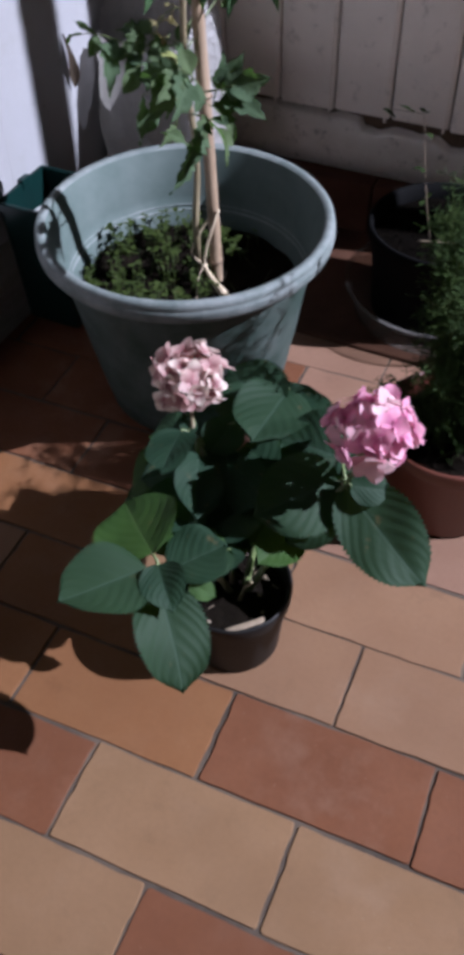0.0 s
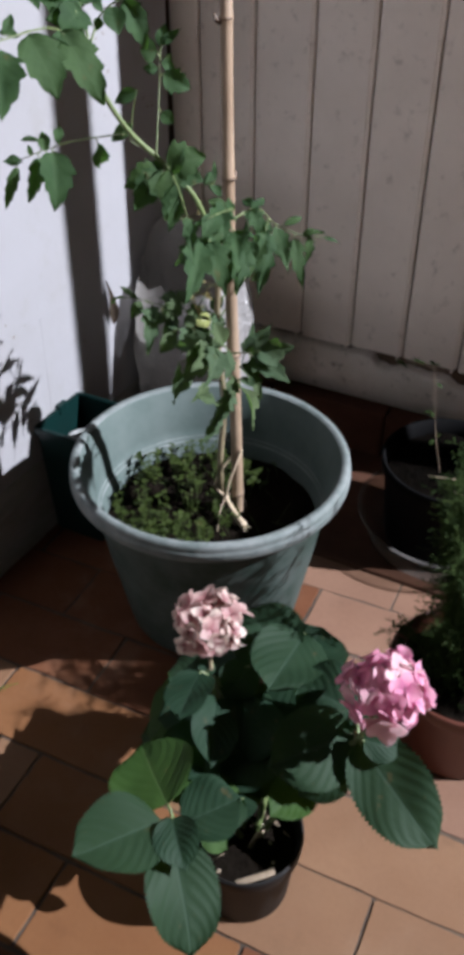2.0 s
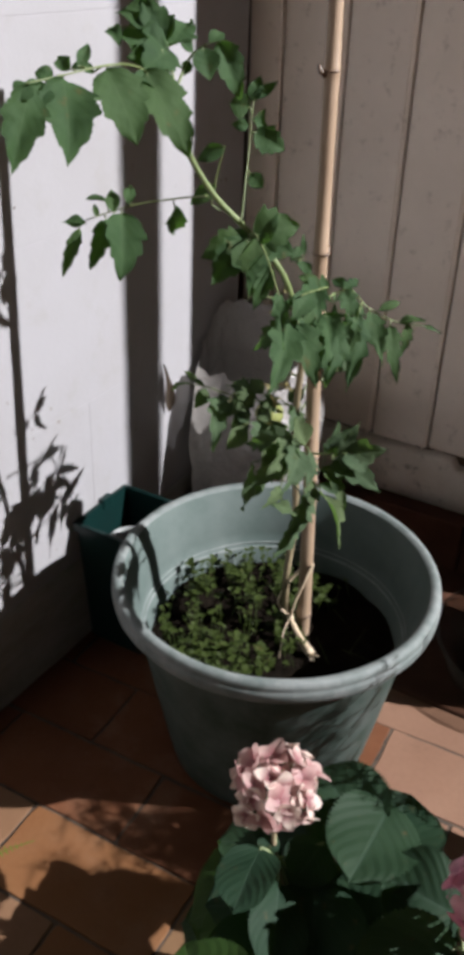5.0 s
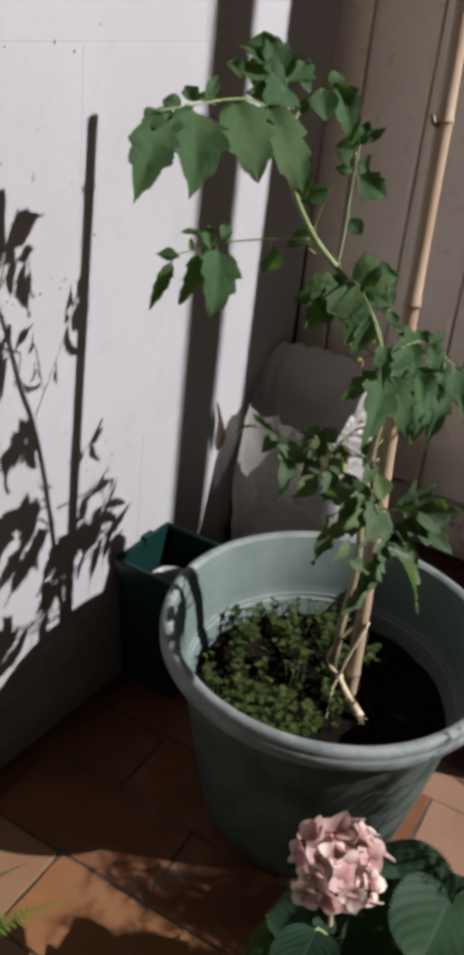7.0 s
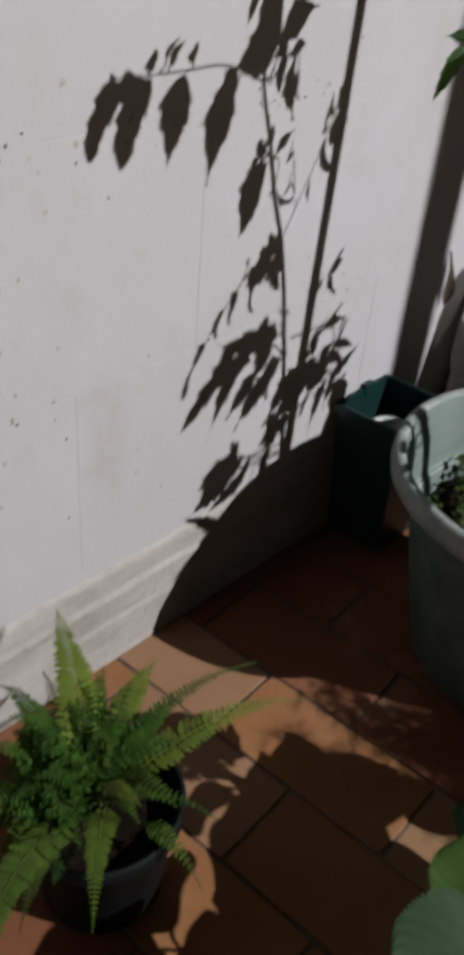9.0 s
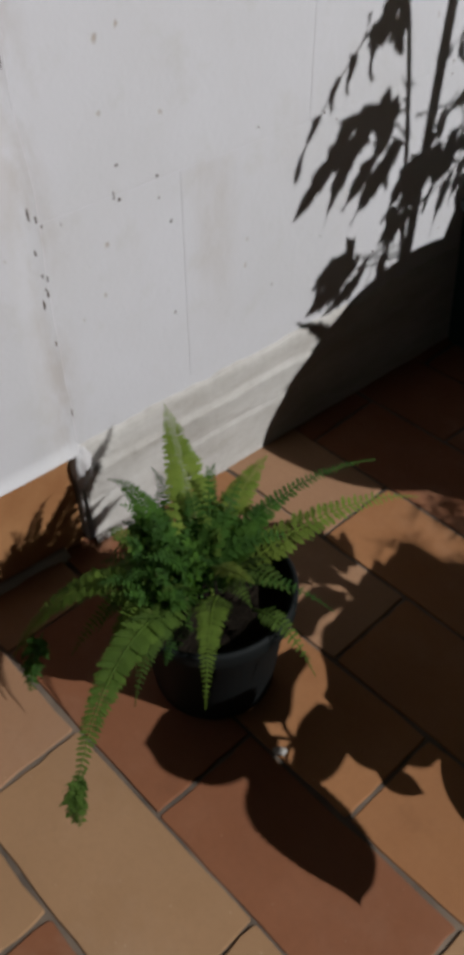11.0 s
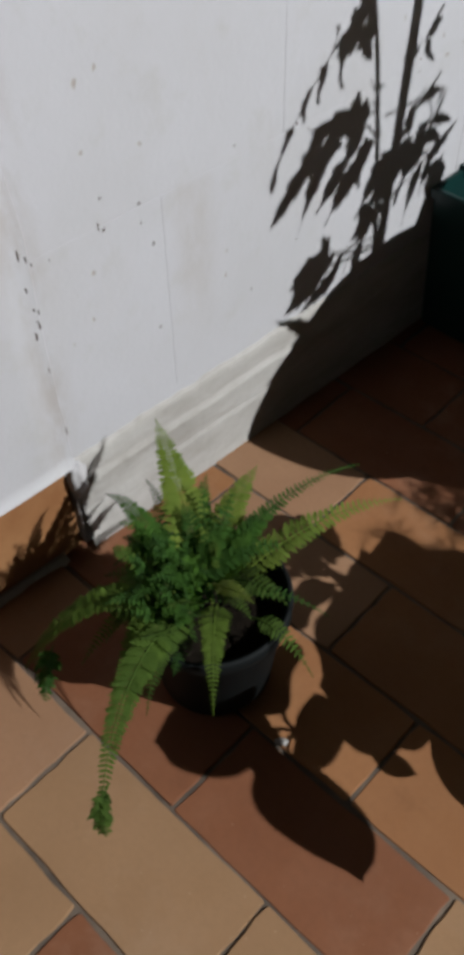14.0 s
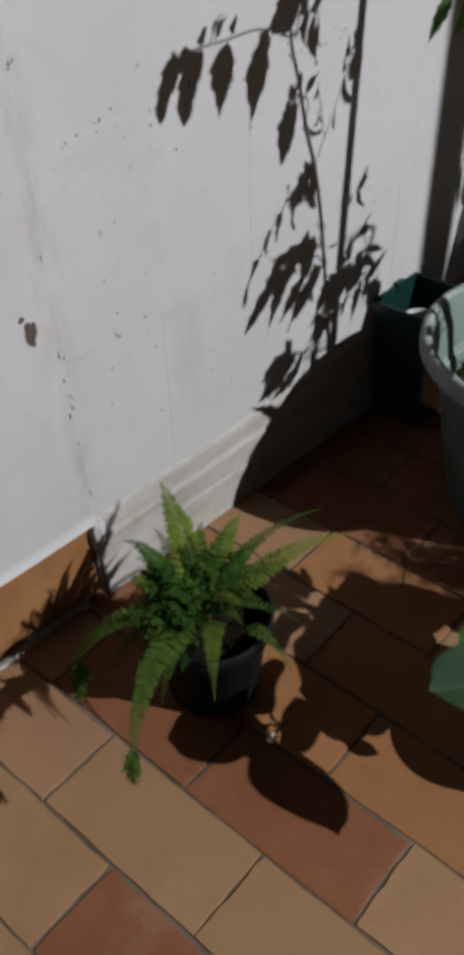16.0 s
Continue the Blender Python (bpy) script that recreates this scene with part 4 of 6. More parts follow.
# drooping crown
spray([(-0.494, 1.022, 0.838), (-0.495, 1.030, 0.840), (-0.502, 1.035, 0.856), (-0.505, 1.035, 0.870)], [
    ((-0.498, 1.030, 0.857), (-0.534, 1.000, 0.877), 0.04, (0.35, -0.5, 0.8)),
    ((-0.503, 1.035, 0.865), (-0.511, 1.080, 0.883), 0.034, (0.4, -0.5, 0.75)),
    ((-0.498, 1.030, 0.853), (-0.510, 0.990, 0.861), 0.036, (0.45, -0.75, 0.5)),
    ((-0.505, 1.035, 0.870), (-0.520, 1.020, 0.903), 0.03, (0.45, -0.75, 0.5)),
    ((-0.500, 1.030, 0.863), (-0.491, 0.985, 0.855), 0.036, (0.6, -0.7, 0.4)),
    ((-0.511, 1.030, 0.885), (-0.537, 1.010, 0.892), 0.03, (0.35, -0.5, 0.8)),
    ((-0.537, 1.000, 0.880), (-0.518, 0.985, 0.871), 0.014, (0.6, -0.7, 0.4)),
], 2, 0.0017)
# arching young leaf
spray([(-0.492, 1.030, 0.835), (-0.491, 1.050, 0.857), (-0.478, 1.070, 0.869), (-0.466, 1.078, 0.858)], [
    ((-0.475, 1.070, 0.869), (-0.455, 1.078, 0.825), 0.028, (0.6, -0.7, 0.4)),
    ((-0.482, 1.055, 0.865), (-0.471, 1.050, 0.841), 0.024, (0.6, -0.7, 0.4)),
    ((-0.488, 1.050, 0.860), (-0.495, 1.040, 0.871), 0.014, (0.35, -0.5, 0.8)),
    ((-0.467, 1.077, 0.861), (-0.462, 1.082, 0.837), 0.016, (0.6, -0.7, 0.4)),
    ((-0.491, 1.048, 0.855), (-0.491, 1.040, 0.844), 0.01, (0.6, -0.7, 0.4)),
    ((-0.477, 1.060, 0.868), (-0.475, 1.080, 0.876), 0.014, (0.35, -0.5, 0.8)),
], 3, 0.0014)
# the lower leaf that reaches to the wall
spray([(-0.474, 1.052, 0.742), (-0.500, 1.050, 0.737), (-0.540, 1.040, 0.728), (-0.560, 1.020, 0.722), (-0.585, 1.000, 0.712)], [
    ((-0.549, 1.020, 0.722), (-0.533, 0.990, 0.670), 0.042, (0.8, -0.5, 0.35)),
    ((-0.561, 1.010, 0.716), (-0.563, 0.988, 0.674), 0.022, (0.8, -0.5, 0.35)),
    ((-0.581, 0.995, 0.708), (-0.590, 0.976, 0.664), 0.014, (0.6, -0.7, 0.4)),
    ((-0.577, 1.000, 0.712), (-0.597, 0.990, 0.713), 0.013, (0.35, -0.5, 0.8)),
    ((-0.551, 1.010, 0.724), (-0.561, 1.020, 0.742), 0.014, (0.6, -0.7, 0.4)),
    ((-0.567, 1.020, 0.731), (-0.583, 1.010, 0.733), 0.008, (0.35, -0.5, 0.8)),
    ((-0.563, 1.000, 0.721), (-0.566, 1.000, 0.732), 0.006, (0.6, -0.7, 0.4)),
    ((-0.582, 0.995, 0.703), (-0.590, 0.990, 0.699), 0.006, (0.6, -0.7, 0.4)),
    ((-0.546, 1.030, 0.728), (-0.563, 1.050, 0.740), 0.012, (0.6, -0.7, 0.4)),
    ((-0.506, 1.045, 0.728), (-0.522, 1.071, 0.694), 0.02, (0.6, -0.7, 0.4)),
], 4, 0.0011)
# thin side shoot
spray([(-0.457, 1.086, 0.711), (-0.462, 1.100, 0.735), (-0.470, 1.120, 0.769), (-0.476, 1.135, 0.802)], [
    ((-0.474, 1.135, 0.796), (-0.470, 1.155, 0.792), 0.024, (0.3, -0.9, 0.25)),
    ((-0.470, 1.130, 0.787), (-0.446, 1.150, 0.770), 0.028, (0.3, -0.9, 0.25)),
    ((-0.479, 1.135, 0.808), (-0.495, 1.125, 0.811), 0.024, (0.3, -0.9, 0.25)),
    ((-0.476, 1.130, 0.793), (-0.489, 1.120, 0.793), 0.012, (0.3, -0.9, 0.2)),
    ((-0.478, 1.140, 0.811), (-0.478, 1.150, 0.835), 0.014, (0.3, -0.9, 0.2)),
    ((-0.465, 1.115, 0.752), (-0.453, 1.120, 0.739), 0.016, (0.3, -0.9, 0.3)),
    ((-0.477, 1.140, 0.814), (-0.463, 1.160, 0.831), 0.01, (0.3, -0.9, 0.2)),
], 5, 0.001)
spray([(-0.483, 1.090, 0.719), (-0.490, 1.085, 0.725)], [
    ((-0.473, 1.080, 0.781), (-0.496, 1.070, 0.768), 0.016, (0.2, -0.9, 0.3)),
    ((-0.482, 1.080, 0.745), (-0.504, 1.070, 0.726), 0.017, (0.2, -0.9, 0.3)),
], 6, 0.0008)
# leaves at the fork of the stem
spray([(-0.448, 1.085, 0.706), (-0.446, 1.085, 0.701), (-0.448, 1.075, 0.700)], [
    ((-0.447, 1.080, 0.700), (-0.478, 1.050, 0.683), 0.032, (0.45, -0.75, 0.5)),
    ((-0.446, 1.075, 0.700), (-0.458, 1.035, 0.667), 0.034, (0.6, -0.7, 0.4)),
    ((-0.442, 1.075, 0.699), (-0.449, 1.050, 0.675), 0.03, (0.6, -0.7, 0.4)),
    ((-0.444, 1.080, 0.701), (-0.461, 1.070, 0.700), 0.018, (0.35, -0.5, 0.8)),
], 7, 0.0015)
spray([(-0.446, 1.085, 0.703), (-0.424, 1.058, 0.712), (-0.396, 1.030, 0.702), (-0.370, 1.004, 0.682)], [
    ((-0.440, 1.080, 0.705), (-0.404, 1.105, 0.713), 0.044, (0.45, -0.75, 0.5)),
    ((-0.438, 1.090, 0.699), (-0.405, 1.100, 0.688), 0.034, (0.6, -0.7, 0.4)),
    ((-0.426, 1.060, 0.710), (-0.424, 1.052, 0.660), 0.03, (0.6, -0.7, 0.4)),
    ((-0.404, 1.038, 0.704), (-0.412, 1.026, 0.664), 0.022, (0.6, -0.7, 0.4)),
    ((-0.390, 1.024, 0.698), (-0.398, 1.010, 0.662), 0.018, (0.6, -0.7, 0.4)),
    ((-0.372, 1.006, 0.684), (-0.352, 0.984, 0.645), 0.016, (0.6, -0.7, 0.4)),
    ((-0.442, 1.085, 0.693), (-0.444, 1.080, 0.666), 0.014, (0.6, -0.7, 0.4)),
    ((-0.414, 1.048, 0.708), (-0.400, 1.050, 0.738), 0.012, (0.45, -0.75, 0.5)),
], 8, 0.0013)
spray([(-0.431, 1.160, 0.658), (-0.433, 1.180, 0.658)], [
    ((-0.448, 1.180, 0.651), (-0.445, 1.200, 0.663), 0.013, (0.6, -0.7, 0.4)),
    ((-0.442, 1.180, 0.651), (-0.427, 1.200, 0.636), 0.012, (0.6, -0.7, 0.4)),
    ((-0.433, 1.180, 0.658), (-0.443, 1.200, 0.678), 0.006, (0.6, -0.7, 0.4)),
], 9, 0.0008)
# leaves round the middle of the cane
spray([(-0.408, 1.120, 0.625), (-0.376, 1.120, 0.653), (-0.372, 1.080, 0.663), (-0.366, 1.040, 0.672)], [
    ((-0.376, 1.120, 0.653), (-0.375, 1.030, 0.669), 0.03, (0.45, -0.75, 0.5)),
    ((-0.372, 1.080, 0.663), (-0.351, 1.050, 0.647), 0.024, (0.6, -0.7, 0.4)),
    ((-0.375, 1.100, 0.659), (-0.393, 1.090, 0.671), 0.016, (0.35, -0.5, 0.8)),
    ((-0.368, 1.060, 0.667), (-0.367, 1.030, 0.654), 0.022, (0.6, -0.7, 0.4)),
], 10, 0.0013)
spray([(-0.400, 1.130, 0.600), (-0.382, 1.110, 0.638), (-0.381, 1.070, 0.640), (-0.382, 1.050, 0.641)], [
    ((-0.382, 1.050, 0.641), (-0.362, 0.981, 0.600), 0.036, (0.6, -0.7, 0.4)),
    ((-0.376, 1.060, 0.636), (-0.339, 1.030, 0.593), 0.034, (0.6, -0.7, 0.4)),
    ((-0.383, 1.055, 0.639), (-0.426, 1.060, 0.596), 0.022, (0.45, -0.75, 0.5)),
    ((-0.382, 1.110, 0.637), (-0.388, 1.080, 0.618), 0.032, (0.6, -0.7, 0.4)),
    ((-0.372, 1.110, 0.632), (-0.337, 1.060, 0.603), 0.03, (0.6, -0.7, 0.4)),
    ((-0.383, 1.100, 0.635), (-0.396, 1.080, 0.649), 0.022, (0.35, -0.5, 0.8)),
    ((-0.378, 1.070, 0.638), (-0.375, 1.030, 0.624), 0.026, (0.6, -0.7, 0.4)),
], 11, 0.0015)
spray([(-0.401, 1.130, 0.590), (-0.374, 1.130, 0.618), (-0.356, 1.110, 0.613)], [
    ((-0.376, 1.130, 0.617), (-0.377, 1.090, 0.598), 0.026, (0.6, -0.7, 0.4)),
    ((-0.360, 1.115, 0.614), (-0.344, 1.070, 0.577), 0.032, (0.6, -0.7, 0.4)),
    ((-0.364, 1.120, 0.616), (-0.346, 1.120, 0.596), 0.024, (0.45, -0.75, 0.5)),
    ((-0.369, 1.120, 0.607), (-0.363, 1.080, 0.578), 0.022, (0.6, -0.7, 0.4)),
], 12, 0.0013)
# slender leaf behind the cane
spray([(-0.404, 1.135, 0.620), (-0.392, 1.210, 0.622), (-0.374, 1.230, 0.599), (-0.341, 1.245, 0.583), (-0.318, 1.260, 0.580)], [
    ((-0.372, 1.200, 0.601), (-0.353, 1.150, 0.536), 0.03, (0.6, -0.7, 0.4)),
    ((-0.348, 1.235, 0.582), (-0.323, 1.215, 0.527), 0.024, (0.6, -0.7, 0.4)),
    ((-0.389, 1.190, 0.628), (-0.370, 1.190, 0.596), 0.026, (0.6, -0.7, 0.4)),
    ((-0.367, 1.220, 0.599), (-0.336, 1.190, 0.556), 0.026, (0.6, -0.7, 0.4)),
    ((-0.371, 1.190, 0.597), (-0.371, 1.150, 0.556), 0.022, (0.6, -0.7, 0.4)),
    ((-0.341, 1.245, 0.584), (-0.315, 1.255, 0.590), 0.011, (0.35, -0.5, 0.8)),
    ((-0.318, 1.260, 0.580), (-0.300, 1.275, 0.569), 0.006, (0.35, -0.5, 0.8)),
    ((-0.361, 1.230, 0.598), (-0.344, 1.250, 0.606), 0.012, (0.35, -0.5, 0.8)),
    ((-0.392, 1.200, 0.625), (-0.389, 1.235, 0.627), 0.016, (0.35, -0.5, 0.8)),
    ((-0.333, 1.250, 0.582), (-0.329, 1.240, 0.548), 0.015, (0.6, -0.7, 0.4)),
    ((-0.390, 1.210, 0.619), (-0.417, 1.220, 0.627), 0.014, (0.35, -0.5, 0.8)),
    ((-0.378, 1.220, 0.605), (-0.385, 1.200, 0.575), 0.022, (0.75, -0.2, 0.6)),
    ((-0.361, 1.230, 0.593), (-0.362, 1.210, 0.567), 0.018, (0.75, -0.2, 0.6)),
], 13, 0.0013)
spray([(-0.406, 1.143, 0.520), (-0.405, 1.190, 0.555), (-0.410, 1.225, 0.578)], [
    ((-0.405, 1.190, 0.555), (-0.412, 1.232, 0.605), 0.013, (0.6, 0.6, -0.5)),
    ((-0.410, 1.225, 0.578), (-0.413, 1.259, 0.560), 0.013, (0.6, 0.5, 0.6)),
    ((-0.405, 1.180, 0.548), (-0.408, 1.225, 0.545), 0.013, (0.6, 0.5, 0.6)),
    ((-0.410, 1.215, 0.572), (-0.410, 1.250, 0.530), 0.012, (0.6, 0.5, 0.6)),
], 14, 0.001)
# broad low leaves by the rim
spray([(-0.406, 1.143, 0.445), (-0.368, 1.135, 0.459), (-0.351, 1.130, 0.468)], [
    ((-0.353, 1.130, 0.467), (-0.301, 1.141, 0.480), 0.042, (0.80, -0.35, 0.5)),
    ((-0.367, 1.135, 0.461), (-0.333, 1.144, 0.502), 0.038, (0.80, -0.35, 0.5)),
    ((-0.357, 1.130, 0.457), (-0.295, 1.119, 0.447), 0.044, (0.80, -0.35, 0.5)),
    ((-0.367, 1.125, 0.446), (-0.320, 1.090, 0.432), 0.032, (0.80, -0.40, 0.45)),
    ((-0.363, 1.130, 0.470), (-0.354, 1.130, 0.506), 0.026, (0.80, -0.35, 0.5)),
    ((-0.344, 1.130, 0.470), (-0.314, 1.120, 0.461), 0.03, (0.80, -0.35, 0.5)),
], 15, 0.0015)
spray([(-0.406, 1.143, 0.420), (-0.361, 1.100, 0.440), (-0.341, 1.070, 0.451)], [
    ((-0.347, 1.080, 0.445), (-0.285, 0.998, 0.456), 0.03, (0.80, -0.40, 0.45)),
    ((-0.362, 1.090, 0.434), (-0.358, 1.030, 0.411), 0.03, (0.80, -0.40, 0.45)),
    ((-0.362, 1.100, 0.440), (-0.362, 1.060, 0.430), 0.024, (0.80, -0.40, 0.45)),
    ((-0.356, 1.100, 0.442), (-0.332, 1.090, 0.445), 0.02, (0.80, -0.35, 0.5)),
], 16, 0.0013)
spray([(-0.407, 1.143, 0.455), (-0.370, 1.080, 0.497), (-0.377, 1.060, 0.510)], [
    ((-0.376, 1.060, 0.508), (-0.402, 1.030, 0.462), 0.044, (0.80, -0.40, 0.45)),
    ((-0.374, 1.060, 0.514), (-0.424, 1.050, 0.492), 0.032, (0.80, -0.35, 0.5)),
    ((-0.368, 1.065, 0.501), (-0.357, 1.010, 0.478), 0.034, (0.80, -0.40, 0.45)),
    ((-0.364, 1.070, 0.502), (-0.377, 1.070, 0.531), 0.022, (0.80, -0.35, 0.5)),
    ((-0.381, 1.055, 0.504), (-0.372, 1.010, 0.496), 0.03, (0.80, -0.40, 0.45)),
    ((-0.367, 1.090, 0.483), (-0.344, 1.040, 0.477), 0.022, (0.80, -0.40, 0.45)),
], 17, 0.0014)
spray([(-0.407, 1.143, 0.470), (-0.384, 1.090, 0.497), (-0.386, 1.060, 0.511), (-0.389, 1.040, 0.509)], [
    ((-0.383, 1.080, 0.502), (-0.373, 1.050, 0.476), 0.016, (0.80, -0.40, 0.45)),
    ((-0.386, 1.060, 0.511), (-0.377, 1.030, 0.491), 0.016, (0.80, -0.40, 0.45)),
    ((-0.389, 1.040, 0.509), (-0.389, 1.020, 0.490), 0.014, (0.80, -0.40, 0.45)),
], 19, 0.001)
# slender low leaf towards the wall
spray([(-0.407, 1.143, 0.505), (-0.465, 1.170, 0.481), (-0.505, 1.150, 0.490), (-0.533, 1.140, 0.497), (-0.570, 1.150, 0.486)], [
    ((-0.505, 1.130, 0.496), (-0.479, 1.078, 0.459), 0.03, (0.6, -0.7, 0.4)),
    ((-0.492, 1.140, 0.491), (-0.456, 1.110, 0.474), 0.03, (0.6, -0.7, 0.4)),
    ((-0.531, 1.140, 0.496), (-0.569, 1.150, 0.503), 0.01, (0.35, -0.5, 0.8)),
    ((-0.528, 1.140, 0.495), (-0.532, 1.120, 0.477), 0.017, (0.6, -0.7, 0.4)),
    ((-0.556, 1.145, 0.492), (-0.587, 1.150, 0.475), 0.008, (0.35, -0.5, 0.8)),
    ((-0.478, 1.160, 0.488), (-0.511, 1.170, 0.499), 0.016, (0.45, -0.75, 0.5)),
    ((-0.483, 1.150, 0.489), (-0.468, 1.100, 0.470), 0.024, (0.6, -0.7, 0.4)),
], 18, 0.0012)
spray([(-0.407, 1.143, 0.500), (-0.421, 1.150, 0.497), (-0.444, 1.150, 0.503), (-0.466, 1.140, 0.509)], [
    ((-0.421, 1.150, 0.497), (-0.381, 1.100, 0.493), 0.022, (0.6, -0.7, 0.4)),
    ((-0.444, 1.150, 0.503), (-0.449, 1.120, 0.484), 0.022, (0.6, -0.7, 0.4)),
    ((-0.452, 1.140, 0.509), (-0.476, 1.150, 0.517), 0.018, (0.45, -0.75, 0.5)),
    ((-0.466, 1.140, 0.509), (-0.478, 1.110, 0.486), 0.026, (0.6, -0.7, 0.4)),
    ((-0.426, 1.150, 0.502), (-0.412, 1.160, 0.517), 0.018, (0.45, -0.75, 0.5)),
    ((-0.466, 1.140, 0.508), (-0.501, 1.140, 0.506), 0.02, (0.35, -0.5, 0.8)),
    ((-0.410, 1.140, 0.500), (-0.400, 1.100, 0.493), 0.018, (0.75, -0.2, 0.6)),
], 20, 0.0011)
spray([(-0.407, 1.143, 0.470), (-0.424, 1.130, 0.484), (-0.445, 1.120, 0.485), (-0.462, 1.110, 0.479)], [
    ((-0.424, 1.130, 0.484), (-0.420, 1.100, 0.464), 0.026, (0.6, -0.7, 0.4)),
    ((-0.443, 1.120, 0.485), (-0.435, 1.090, 0.464), 0.026, (0.6, -0.7, 0.4)),
    ((-0.459, 1.110, 0.479), (-0.468, 1.090, 0.455), 0.022, (0.6, -0.7, 0.4)),
    ((-0.431, 1.120, 0.488), (-0.455, 1.130, 0.493), 0.016, (0.45, -0.75, 0.5)),
    ((-0.456, 1.115, 0.481), (-0.473, 1.120, 0.485), 0.014, (0.35, -0.5, 0.8)),
], 21, 0.0011)

# small narrow leaflets low on the stem
spray([(-0.407, 1.143, 0.460), (-0.397, 1.110, 0.476), (-0.396, 1.070, 0.488), (-0.398, 1.030, 0.492)], [
    ((-0.400, 1.022, 0.494), (-0.400, 1.004, 0.446), 0.017, (0.9, -0.4, 0.2)),
    ((-0.400, 1.054, 0.464), (-0.402, 1.024, 0.450), 0.015, (0.8, -0.2, 0.5)),
    ((-0.400, 1.090, 0.480), (-0.398, 1.068, 0.448), 0.016, (0.9, -0.4, 0.3)),
    ((-0.402, 1.123, 0.480), (-0.400, 1.102, 0.438), 0.017, (0.9, -0.3, 0.2)),
    ((-0.398, 1.087, 0.430), (-0.400, 1.050, 0.422), 0.015, (0.7, -0.2, 0.6)),
], 41, 0.0012)
spray([(-0.407, 1.143, 0.400), (-0.378, 1.095, 0.424), (-0.362, 1.058, 0.430)], [
    ((-0.360, 1.043, 0.437), (-0.362, 0.996, 0.472), 0.018, (0.8, 0.3, 0.4)),
    ((-0.360, 1.055, 0.422), (-0.362, 1.008, 0.392), 0.020, (0.9, -0.4, 0.3)),
], 42, 0.0012)
spray([(-0.406, 1.143, 0.500), (-0.402, 1.190, 0.524), (-0.400, 1.222, 0.534)], [
    ((-0.400, 1.198, 0.552), (-0.401, 1.241, 0.608), 0.018, (0.9, 0.2, -0.2)),
    ((-0.400, 1.224, 0.536), (-0.400, 1.274, 0.566), 0.018, (0.9, 0.1, 0.3)),
    ((-0.400, 1.220, 0.518), (-0.401, 1.255, 0.528), 0.015, (0.8, 0.1, 0.5)),
], 43, 0.0012)


def build_truss(foot, tip, count, seed):
    """A thin pale flower truss with withered flowers."""
    rnd = random.Random(seed)
    foot, tip = Vector(foot), Vector(tip)
    line = curve_points([foot, foot.lerp(tip, 0.5) + xyz(0, 0, 0.012), tip], 7)
    bm = bmesh.new()
    tube(bm, [p - TOM_AT for p in line], 0.0011, 0.0007, 5)
    truss = part("truss", bm, STEM, TOM, "thin pale flower truss")
    for k in range(count):
        at = line[3 + (k * 11) // count]
        d = xyz(rnd.uniform(-1, 1), rnd.uniform(-1, 0.3), rnd.uniform(-0.8, 0.4)).normalized()
        end = at + d * rnd.uniform(0.008, 0.016)
        bm = bmesh.new()
        tube(bm, [at - TOM_AT, at.lerp(end, 0.5) + xyz(0, 0, 0.002) - TOM_AT, end - TOM_AT], 0.0006, 0.0008, 4)
        for q in range(5):
            e = (d + 0.9 * xyz(rnd.uniform(-1, 1), rnd.uniform(-1, 1), rnd.uniform(-1, 1))).normalized()
            add_leaf(bm, basis(end - TOM_AT, end + e - TOM_AT, (rnd.uniform(-1, 1), -1, 1)), rnd.uniform(0.006, 0.011), 0.0026, "lance", 0.2, 0.3, nu=4, nv=1)
        part("withered_flower", bm, DRY_PETAL, truss, "withered yellowish flower")


build_truss((-0.404, 1.137, 0.545), (-0.452, 1.135, 0.505), 6, 1)
build_truss((-0.402, 1.132, 0.60), (-0.440, 1.095, 0.640), 3, 2)


def build_fruit(place, r, seed):
    bm = bmesh.new()
    bmesh.ops.create_uvsphere(bm, u_segments=18, v_segments=12, radius=r)
    for v in bm.verts:
        a = math.atan2(v.co.y, v.co.x)
        k = 1 + 0.03 * math.sin(4 * a) * (v.co.z / r)
        v.co = xyz(v.co.x * k, v.co.y * k, v.co.z * 0.9 - 0.12 * r * max(0, v.co.z / r) ** 6)
    fruit = part("fruit", bm, FRUIT, TOM, "unripe pale green tomato", m=Matrix.Translation(Vector(place) - TOM_AT))
    bm = bmesh.new()
    for k in range(5):
        a = 2 * math.pi * k / 5 + seed
        add_leaf(bm, basis((0, 0, r * 0.86), (r * math.cos(a), r * math.sin(a), r * 1.05), (0, 0, 1)), r * 0.95, r * 0.22, "lance", 0.1, 0.1, nu=5, nv=1)
    tube(bm, [xyz(0, 0, r * 0.8), xyz(0.002, 0.003, r * 1.4), xyz(0.006, 0.01, r * 1.9)], 0.0012, 0.001, 6)
    part("calyx", bm, TOM_LEAF, fruit)


for seed, (place, r) in enumerate((((-0.488, 1.225, 0.436), 0.0185), ((-0.497, 1.165, 0.476), 0.0145))):
    build_fruit(place, r, seed)


# ---- hydrangea ----
HY = empty("hydrangea", (-0.158, 0.724, 0.0), "potted hydrangea with broad green leaves and two flower heads", "plant")
HY_AT = Vector(HY.location)
